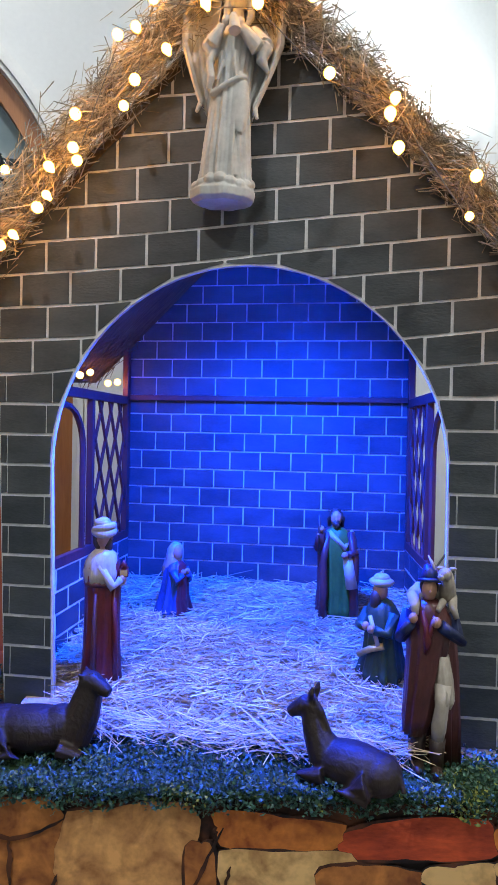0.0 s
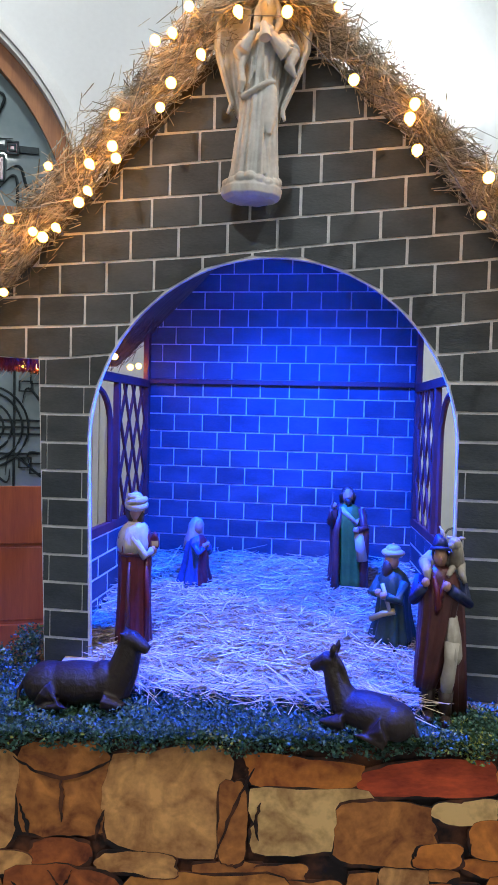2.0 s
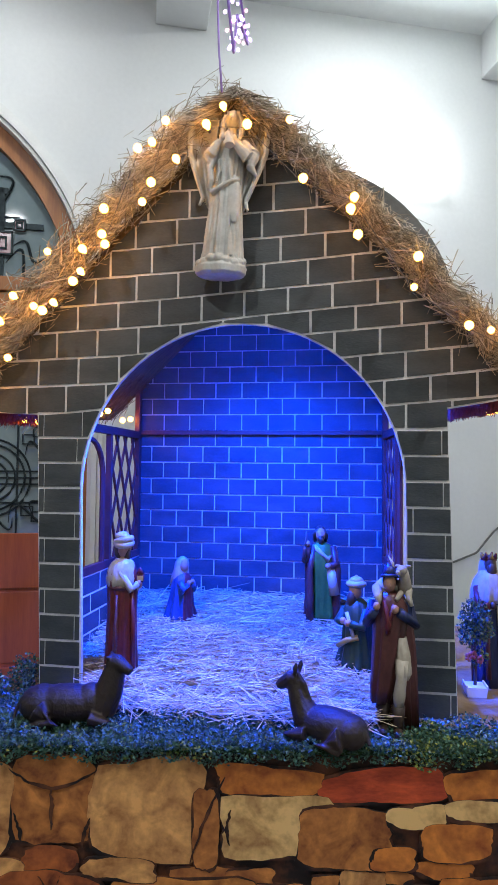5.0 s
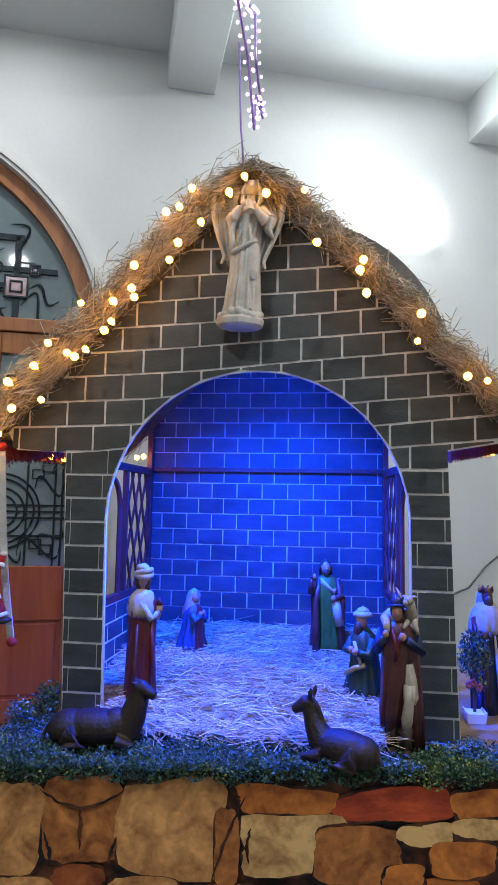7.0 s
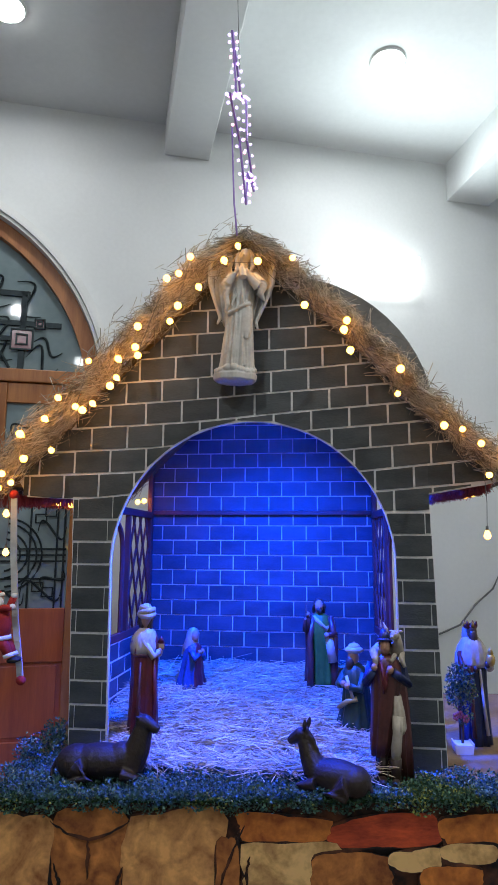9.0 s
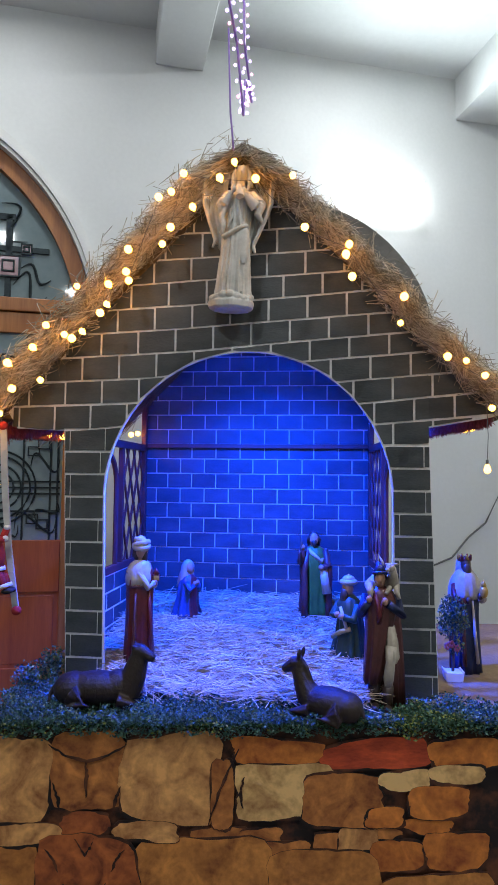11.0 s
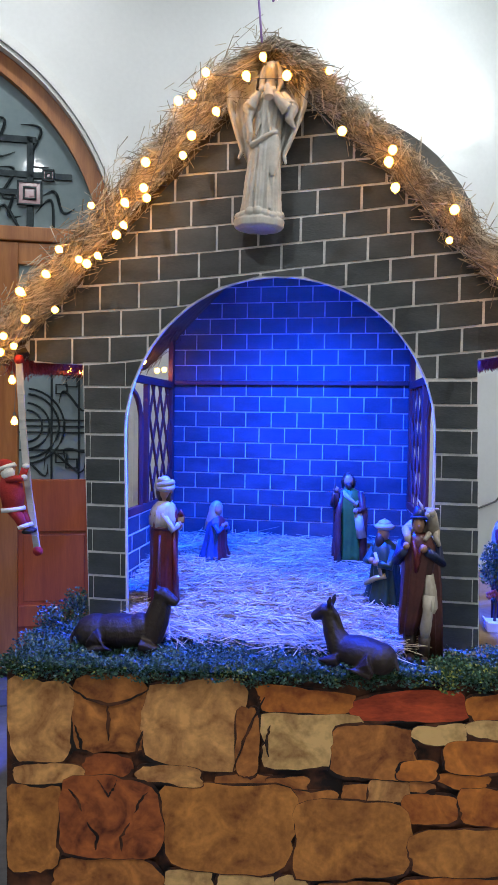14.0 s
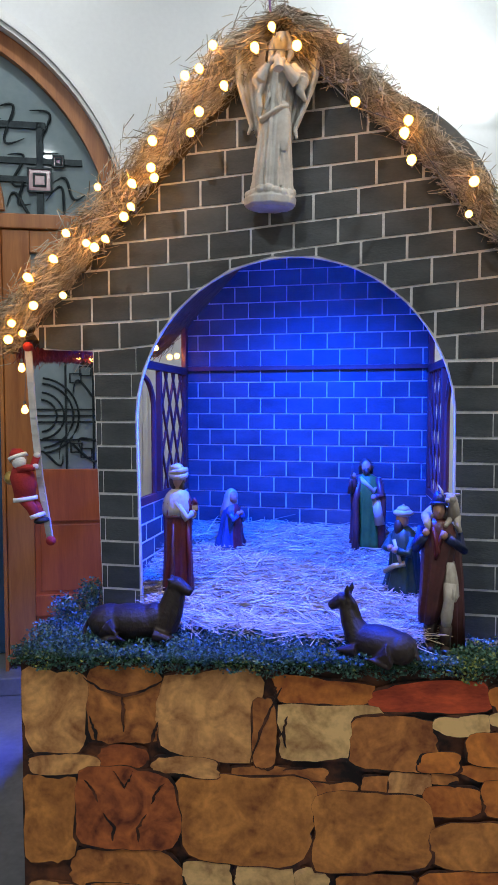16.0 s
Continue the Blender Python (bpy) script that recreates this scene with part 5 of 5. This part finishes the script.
# arms in wide sleeves, hands raised under the chin round a small horn
tube(bm, [(-0.030, -0.004, 0.392), (-0.046, -0.022, 0.352), (-0.034, -0.042, 0.352), (-0.014, -0.048, 0.385)], [0.017, 0.020, 0.017, 0.009], 0, 12)
tube(bm, [(-0.044, -0.024, 0.372), (-0.050, -0.032, 0.345), (-0.040, -0.036, 0.322)], [0.010, 0.013, 0.005], 0, 10)
tube(bm, [(0.048, -0.004, 0.392), (0.080, -0.016, 0.352), (0.066, -0.036, 0.340), (0.030, -0.046, 0.380)], [0.018, 0.022, 0.019, 0.010], 0, 12)
tube(bm, [(0.082, -0.016, 0.350), (0.076, -0.026, 0.315), (0.094, -0.022, 0.290)], [0.019, 0.013, 0.004], 0, 10)
ball(bm, (-0.006, -0.050, 0.394), (0.010, 0.009, 0.012), 0, 10)
ball(bm, (0.028, -0.050, 0.388), (0.010, 0.009, 0.012), 0, 10)
tube(bm, [(0.010, -0.052, 0.404), (0.014, -0.058, 0.385), (0.018, -0.062, 0.362)], [0.008, 0.011, 0.015], 0, 12)
wing(bm, -1, 0.112, 0.222)
wing(bm, 1, 0.120, 0.205)
figure("angel_statue", "grey cast stone angel statue with wings on the gable", bm, [ANGELSTONE], Matrix.Translation((-0.062, 1.245, 2.052)) @ Matrix.Rotation(radians(2.5), 4, "Y"), "statue", 0.0018)
# ---- string lights ----
BULBS_WEST = ((-0.81, 1.89), (-0.78, 1.80), (-0.69, 1.83), (-0.72, 1.94), (-0.61, 1.98), (-0.59, 1.97), (-0.55, 1.99), (-0.67, 2.01), (-0.49, 2.05), (-0.47, 2.08), (-0.57, 2.14), (-0.47, 2.15), (-0.41, 2.19), (-0.40, 2.16), (-0.40, 2.26), (-0.30, 2.43), (-0.26, 2.45), (-0.29, 2.28), (-0.26, 2.33), (-0.22, 2.51), (-0.19, 2.40), (-0.10, 2.49), (-0.83, 1.72), (-0.87, 1.70), (-0.86, 1.75))
BULBS_EAST = ((-0.05, 2.54), (0.02, 2.48), (0.18, 2.31), (0.14, 2.49), (0.32, 2.25), (0.31, 2.22), (0.33, 2.15), (0.49, 2.08), (0.48, 2.00), (0.62, 1.89), (0.68, 1.88), (0.73, 1.83), (0.75, 1.73), (0.80, 1.80))
lights = thing("string_lights", "string of warm round bulbs woven into roof straw", "lights", Matrix())


def bulb(x, y, z, r=0.0105, tilt=0.0):
    bm = bmesh.new()
    ball(bm, (0, 0, 0), (r, r, r * 1.05), 0, 12)
    tube(bm, [(0, 0, r * 0.55), (0, 0, r * 1.5)], [r * 0.8, r * 0.42], 0, 10)
    ob = part("bulb", bm, BULB, lights, smooth=True)
    ob.location = (x, y, z)
    ob.rotation_euler = (radians(tilt), radians(tilt * 0.3), 0)
    bm = bmesh.new()
    bmesh.ops.create_cone(bm, cap_ends=True, segments=8, radius1=0.005, radius2=0.004, depth=0.014, matrix=pose(0, 0, r * 1.5 + 0.007))
    part("socket", bm, GREYWIRE, ob)
    return ob


jitter = random.Random(2)
for spots, dx, dz in ((BULBS_WEST, 0.006, -0.016), (BULBS_EAST, 0.003, -0.012)):
    for x, z in spots:
        bulb(x + dx, 1.178 + jitter.uniform(-0.012, 0.012), z + dz, jitter.uniform(0.0095, 0.0135), jitter.uniform(-115, -60))
for x, y, z in ((-0.62, 1.75, 1.70), (-0.60, 1.95, 1.69), (-0.64, 1.55, 1.69), (-0.59, 2.02, 1.70), (0.75, 1.5, 1.68), (0.79, 1.56, 1.69), (-0.70, 1.42, 1.645), (-0.74, 1.40, 1.65), (-0.66, 1.40, 1.64), (-0.63, 1.86, 1.72), (-0.61, 1.66, 1.71)):
    bulb(x, y, z, 0.012, -75)
for x, y, z, top in ((-0.863, 1.26, 1.467, 1.70), (0.745, 1.20, 1.531, 1.74), (-0.86, 1.24, 1.60, 1.72)):
    bulb(x, y, z, 0.011)
    bm = bmesh.new()
    tube(bm, [(x, y, z + 0.02), (x + 0.004, y, (z + top) / 2), (x, y, top)], 0.0012, seg=5)
    part("wire", bm, GREYWIRE, lights)
bm = bmesh.new()
run = sorted(BULBS_WEST + BULBS_EAST)
tube(bm, [(x, 1.194, z - 0.012) for x, z in run[::2]], 0.0013, seg=5)
part("wire", bm, GREYWIRE, lights)

# lit star hung above the ridge, seen nearly edge-on
star = thing("hanging_star", "hanging light star with violet and pink diodes", "star", pose(-0.040, 1.2, 2.665, 0, 0, 88))
tip = [(0.0, 0.03), (0.09, 0.21), (0.28, 0.25), (0.12, 0.36), (0.16, 0.57), (0.0, 0.46), (-0.16, 0.59), (-0.12, 0.36), (-0.28, 0.25), (-0.09, 0.21)]
k = 0
for a, b in zip(tip, tip[1:] + tip[:1]):
    bm = bmesh.new()
    tube(bm, [(a[0], 0.05 * a[1] - 0.02, a[1]), (b[0], 0.05 * b[1] - 0.02, b[1])], 0.004, seg=6)
    part("rod", bm, WIRE, star)
    for j in range(9):
        t = (j + 0.5) / 9
        bm = bmesh.new()
        x, z = a[0] + (b[0] - a[0]) * t, a[1] + (b[1] - a[1]) * t
        ball(bm, (x, 0.05 * z - 0.02 + (0.012 if k % 2 else -0.012), z), 0.0054, 0, 8)
        part("diode", bm, LED_PINK if k % 5 == 2 else LED, star)
        k += 1
bm = bmesh.new()
tube(bm, [(-0.05, 1.2, 3.24), (-0.06, 1.2, 3.6), (-0.09, 1.2, CEIL)], 0.0015, seg=6)
cord = part("cord", bm, GREYWIRE, star)
cord.matrix_parent_inverse = star.matrix_world.inverted()
bm = bmesh.new()
tube(bm, [(-0.075, 1.2, 3.0), (-0.070, 1.2, 2.85), (-0.064, 1.195, 2.70), (-0.058, 1.185, 2.65), (-0.05, 1.175, 2.565)], 0.0035, seg=6)
lead = part("cable", bm, WIRE, star, "violet cable running down to the ridge", smooth=True)
lead.matrix_parent_inverse = star.matrix_world.inverted()

# climbing doll on a milky ladder strip
ladder = thing("ladder_strip", "milky plastic ladder strip with red ends hanging from eaves", "ladder", Matrix())
bm = bmesh.new()
run = [(-0.835, 1.655), (-0.822, 1.45), (-0.802, 1.25), (-0.772, 1.06)]
for (xa, za), (xb, zb) in zip(run, run[1:]):
    prism(bm, [(xa - 0.011, za), (xb - 0.011, zb), (xb + 0.011, zb), (xa + 0.011, za)], 1.237, 1.243)
part("strip", bm, CLEAR, ladder)
for j in range(22):
    t = (j + 0.5) / 22 * 3
    (xa, za), (xb, zb) = run[int(t)], run[int(t) + 1]
    x, z = xa + (xb - xa) * (t % 1), za + (zb - za) * (t % 1)
    bm = bmesh.new()
    box(bm, x - 0.009, x + 0.009, 1.2345, 1.2368, z - 0.002, z + 0.002)
    part("rung", bm, CLEAR, ladder)
for c in ((-0.836, 1.24, 1.668), (-0.769, 1.24, 1.05)):
    bm = bmesh.new()
    ball(bm, c, (0.017, 0.014, 0.016), 0, 10)
    part("end_cap", bm, DOLLRED, ladder, "red plastic end cap", smooth=True)
bm = bmesh.new()
tube(bm, [(0, 0, 0.0), (0.004, 0, 0.05), (0.0, 0, 0.09), (-0.004, 0, 0.125)], [0.030, 0.036, 0.036, 0.02], 0, 12)
tube(bm, [(0.0, 0, -0.006), (0.0, 0, 0.010)], [0.037, 0.036], 1, 12)
ball(bm, (-0.002, -0.004, 0.150), (0.025, 0.025, 0.026), 2)
ball(bm, (0.006, -0.016, 0.138), (0.022, 0.016, 0.024), 1)
tube(bm, [(-0.004, 0, 0.158), (-0.010, 0, 0.178), (-0.02, 0.004, 0.188)], [0.028, 0.02, 0.006], 0, 12)
tube(bm, [(-0.002, 0, 0.153), (-0.006, 0, 0.166)], [0.030, 0.029], 1, 12)
for s in (-1, 1):
    tube(bm, [(0.004, 0.02 * s, 0.11), (0.03, 0.02 * s, 0.115), (0.05, 0.01 * s, 0.13 + 0.02 * s)], [0.014, 0.013, 0.011], 0)
    ball(bm, (0.052, 0.01 * s, 0.135 + 0.02 * s), 0.011, 1, 8)
    tube(bm, [(0.0, 0.014 * s, 0.01), (0.022, 0.014 * s, -0.03), (0.032, 0.014 * s, -0.065)], [0.020, 0.017, 0.014], 0)
    tube(bm, [(0.030, 0.014 * s, -0.058), (0.034, 0.014 * s, -0.072)], 0.017, 1)
    ball(bm, (0.042, 0.010 * s, -0.085), (0.020, 0.012, 0.011), 3)
ball(bm, (-0.036, 0.0, 0.085), (0.020, 0.022, 0.026), 4)
figure("climbing_doll", "small red and white felt doll climbing the ladder strip", bm, [DOLLRED, DOLLWHITE, SKIN, DOLLBLACK, GOLD], pose(-0.842, 1.218, 1.185) @ Matrix.Rotation(radians(-8), 4, "Y") @ Matrix.Diagonal((1.08, 1.0, 0.86, 1)), "doll")

# potted shrub behind the pillar
pot = thing("potted_shrub", "small green artificial shrub in a white square pot", "plant", pose(0.712, 1.55, TABLE + 0.001) @ Matrix.Diagonal((0.80, 0.80, 0.98, 1)))
bm = bmesh.new()
prism(bm, [(-0.035, 0.0), (0.035, 0.0), (0.042, 0.036), (0.036, 0.036), (0.034, 0.030), (-0.034, 0.030), (-0.036, 0.036), (-0.042, 0.036)], -0.04, 0.04)
part("pot", bm, POTWHITE, pot)
bm = bmesh.new()
tube(bm, [(0, 0, 0.028), (0.004, 0, 0.10), (-0.002, 0, 0.21)], [0.007, 0.006, 0.004], 0)
part("trunk", bm, DARKWOOD, pot)
q = []
for cx, cz, r, n in ((0.0, 0.245, 0.056, 640), (0.022, 0.20, 0.050, 420), (-0.020, 0.19, 0.046, 360), (0.012, 0.115, 0.038, 140)):
    s = np.random.normal(0, 1, (n, 3))
    q.append(s / np.linalg.norm(s, axis=1, keepdims=True) * r * np.random.uniform(0.45, 1.05, (n, 1)) + np.array([cx, 0, cz]))
crown = leaves("crown", np.concatenate(q), 0.013, [LEAF, SPRIG], 0.8, (np.random.uniform(0, 1, sum(len(v) for v in q)) < 0.3).astype(int))
crown.parent = pot
tagged(crown, kind="stuff")

for dx, dz in ((-0.030, 0.125), (0.012, 0.118), (-0.012, 0.132)):
    bm = bmesh.new()
    for k in range(5):
        a = 2 * math.pi * k / 5
        ball(bm, (dx + 0.008 * math.cos(a), -0.034, dz + 0.008 * math.sin(a)), (0.007, 0.004, 0.007), 0, 8)
    part("flower", bm, BLOSSOM, pot, "small pale red flower", smooth=True)

# ---- painted bricks of the stable, one by one ----
def clip(poly, keep):
    out = []
    for i, p in enumerate(poly):
        q = poly[(i + 1) % len(poly)]
        a, b = keep(p), keep(q)
        if a >= 0:
            out.append(p)
        if (a >= 0) != (b >= 0):
            t = a / (a - b)
            out.append((p[0] + (q[0] - p[0]) * t, p[1] + (q[1] - p[1]) * t))
    return out


def arch_keep(cx, cz, gap):
    """The half plane outside the arch nearest to a brick."""
    if cz < ARCHZ:
        s = 1 if cx > ARCHX else -1
        edge = (0.470 if s > 0 else 0.484 + 0.014 * (cz - TABLE) / (ARCHZ - TABLE)) + gap
        return lambda p: s * p[0] - edge
    a = math.atan2((cz - ARCHZ) / ARCHB, (cx - ARCHX) / ARCHA)
    n = Vector((math.cos(a) / ARCHA, math.sin(a) / ARCHB)).normalized()
    o = Vector((ARCHX + ARCHA * math.cos(a), ARCHZ + ARCHB * math.sin(a))) + n * gap
    return lambda p: (p[0] - o.x) * n.x + (p[1] - o.y) * n.y


def area(poly):
    return abs(sum(p[0] * q[1] - q[0] * p[1] for p, q in zip(poly, poly[1:] + poly[:1]))) / 2


def lay(poly, y, parent, thick=0.0025):
    if len(poly) > 2 and area(poly) > 1.5e-4:
        bm = bmesh.new()
        prism(bm, poly, y - thick, y)
        part("brick", bm, BRICK, parent)


wobble = random.Random(9)
gap = 0.0038
# joint lines of the gable, painted by eye, rising a little to one side: places along each line
LINES = (
    ((-0.25, 2.500), (0.15, 2.505)),
    ((-0.25, 2.421), (0.15, 2.427)),
    ((-0.247, 2.342), (-0.113, 2.342), (0.047, 2.346), (0.154, 2.350)),
    ((-0.341, 2.249), (-0.120, 2.256), (0.048, 2.263), (0.252, 2.271)),
    ((-0.421, 2.162), (-0.146, 2.177), (0.049, 2.184), (0.356, 2.197)),
    ((-0.470, 2.077), (-0.144, 2.093), (0.050, 2.105), (0.389, 2.128)),
    ((-0.584, 1.991), (-0.196, 2.010), (0.068, 2.029), (0.452, 2.052)),
    ((-0.657, 1.909), (-0.195, 1.929), (0.052, 1.951), (0.523, 1.986)),
    ((-0.735, 1.823), (-0.328, 1.839), (0.167, 1.890), (0.585, 1.920)),
    ((-0.733, 1.742), (-0.399, 1.751), (0.280, 1.820), (0.646, 1.848)),
    ((-0.733, 1.654), (-0.562, 1.660), (0.356, 1.747), (0.714, 1.781)),
    ((-0.733, 1.575), (0.35, 1.674), (0.412, 1.679), (0.662, 1.700)),
    ((-0.733, 1.49), (0.35, 1.595), (0.662, 1.620)),
)
JOINTS = ((-0.26, 0.13), (-0.33, 0.13), (-0.299, 0.1289), (-0.338, 0.1305), (-0.417, 0.1318), (-0.464, 0.1311), (-0.520, 0.1306), (-0.586, 0.1310), (-0.645, 0.1307), (-0.681, 0.1282), (-0.620, 0.1291), (-0.55, 0.128))


def along(points, x):
    """The height of a joint line at x, carried on straight past its ends."""
    for k in range(len(points) - 1):
        (xa, za), (xb, zb) = points[k], points[k + 1]
        if x < xb or k == len(points) - 2:
            return za + (zb - za) * (x - xa) / (xb - xa)


def eave_low(x):
    if x < -0.645:
        return 1.652 - 0.1 * (x + 0.645)
    if x > 0.588:
        return 1.673 + 0.171 * (x - 0.588)
    return 1.664 if x < 0 else 1.615


for row, (first, step_x) in enumerate(JOINTS):
    x = first - 8 * step_x
    while x < 0.95:
        # cut at the pillars' outer corners, where the eaves begin
        ends = [x + gap] + [c for c in (-0.645, 0.588) if x + gap < c < x + step_x - gap] + [x + step_x - gap]
        for a, b in zip(ends, ends[1:]):
            dz = [wobble.uniform(-0.001, 0.001) for _ in range(4)]
            low, high = LINES[row + 1], LINES[row]
            poly = [(a, along(low, a) + gap + dz[0]), (b, along(low, b) + gap + dz[1]), (b, along(high, b) - gap + dz[2]), (a, along(high, a) - gap + dz[3])]
            cx, cz = (a + b) / 2, (poly[0][1] + poly[2][1]) / 2
            if cz < ARCHZ or ((cx - ARCHX) / ARCHA) ** 2 + ((cz - ARCHZ) / ARCHB) ** 2 < 0.72:
                continue
            for keep in (arch_keep(cx, cz, 0.004), (lambda p: PEAK + 0.02 + p[0] - p[1]) if cx < -0.02 else (lambda p: PEAK - 0.02 - p[0] - p[1]), lambda p: p[1] - eave_low(min(max(p[0], a + 1e-4), b - 1e-4)), lambda p: p[0] + 0.83, lambda p: 0.80 - p[0]):
                poly = clip(poly, keep) if poly else poly
            lay(poly, Y0 - 0.0005, stable)
        x += step_x
for z_low, step_z, inner, outer_low, outer_top, top in ((0.812, 0.0772, -0.488, -0.6185, -0.645, 1.66), (0.798, 0.0737, 0.474, 0.6135, 0.589, 1.612)):
    for i in range(-1, 11):
        z0, z1 = max(z_low + step_z * i, TABLE) + gap, min(z_low + step_z * (i + 1), top) - gap
        t = (z0 - TABLE) / 0.86
        out = outer_low + (outer_top - outer_low) * t
        lo, hi = sorted((inner - (0.012 * (z0 - TABLE) / (ARCHZ - TABLE) if inner < 0 else 0.0), out))
        lo, hi = lo + 0.003, hi - 0.003
        cut = lo + 0.016 if i % 2 else hi - 0.016
        pieces = [(lo, cut - gap / 2), (cut + gap / 2, hi)]
        if z1 > ARCHZ:
            # above the springing the bricks run on to the arch
            away = 1 if inner > 0 else -1
            first = out - away * (0.125 if i % 2 else 0.018)
            pieces = [tuple(sorted((out - away * 0.003, first))), tuple(sorted((first - away * gap, first - away * 0.125))), tuple(sorted((first - away * (0.125 + gap), first - away * 0.25)))]
        for a, b in pieces:
            poly = [(a, z0 + wobble.uniform(-0.001, 0.001)), (b, z0 + wobble.uniform(-0.001, 0.001)), (b, z1), (a, z1)]
            if inner < 0 and z1 > top - gap - 1e-6:
                poly[2:] = [(b, along(LINES[10], b) - gap), (a, along(LINES[10], a) - gap)]
            if z1 > ARCHZ:
                cx, cz = (a + b) / 2, (z0 + z1) / 2
                if cz < ARCHZ or ((cx - ARCHX) / ARCHA) ** 2 + ((cz - ARCHZ) / ARCHB) ** 2 > 0.8:
                    poly = clip(poly, arch_keep(cx, cz, 0.004))
                else:
                    poly = []
            lay(poly, Y0 - 0.0005, stable)
for i in range(-2, 19):
    z0, z1 = 1.043 + 0.0681 * i + 0.0026, 1.043 + 0.0681 * (i + 1) - 0.0026
    even = i % 2 == 0 if i < 9 else i % 2 == 1
    x = (-0.460 if even else -0.513) - 2 * 0.1128
    while x < 0.49:
        a, b = max(x + 0.0026, -0.572), min(x + 0.1128 - 0.0026, 0.480)
        if b - a > 0.012:
            lay([(a, z0), (b, z0), (b, z1), (a, z1)], YB - 0.0065, stable)
        x += 0.1128
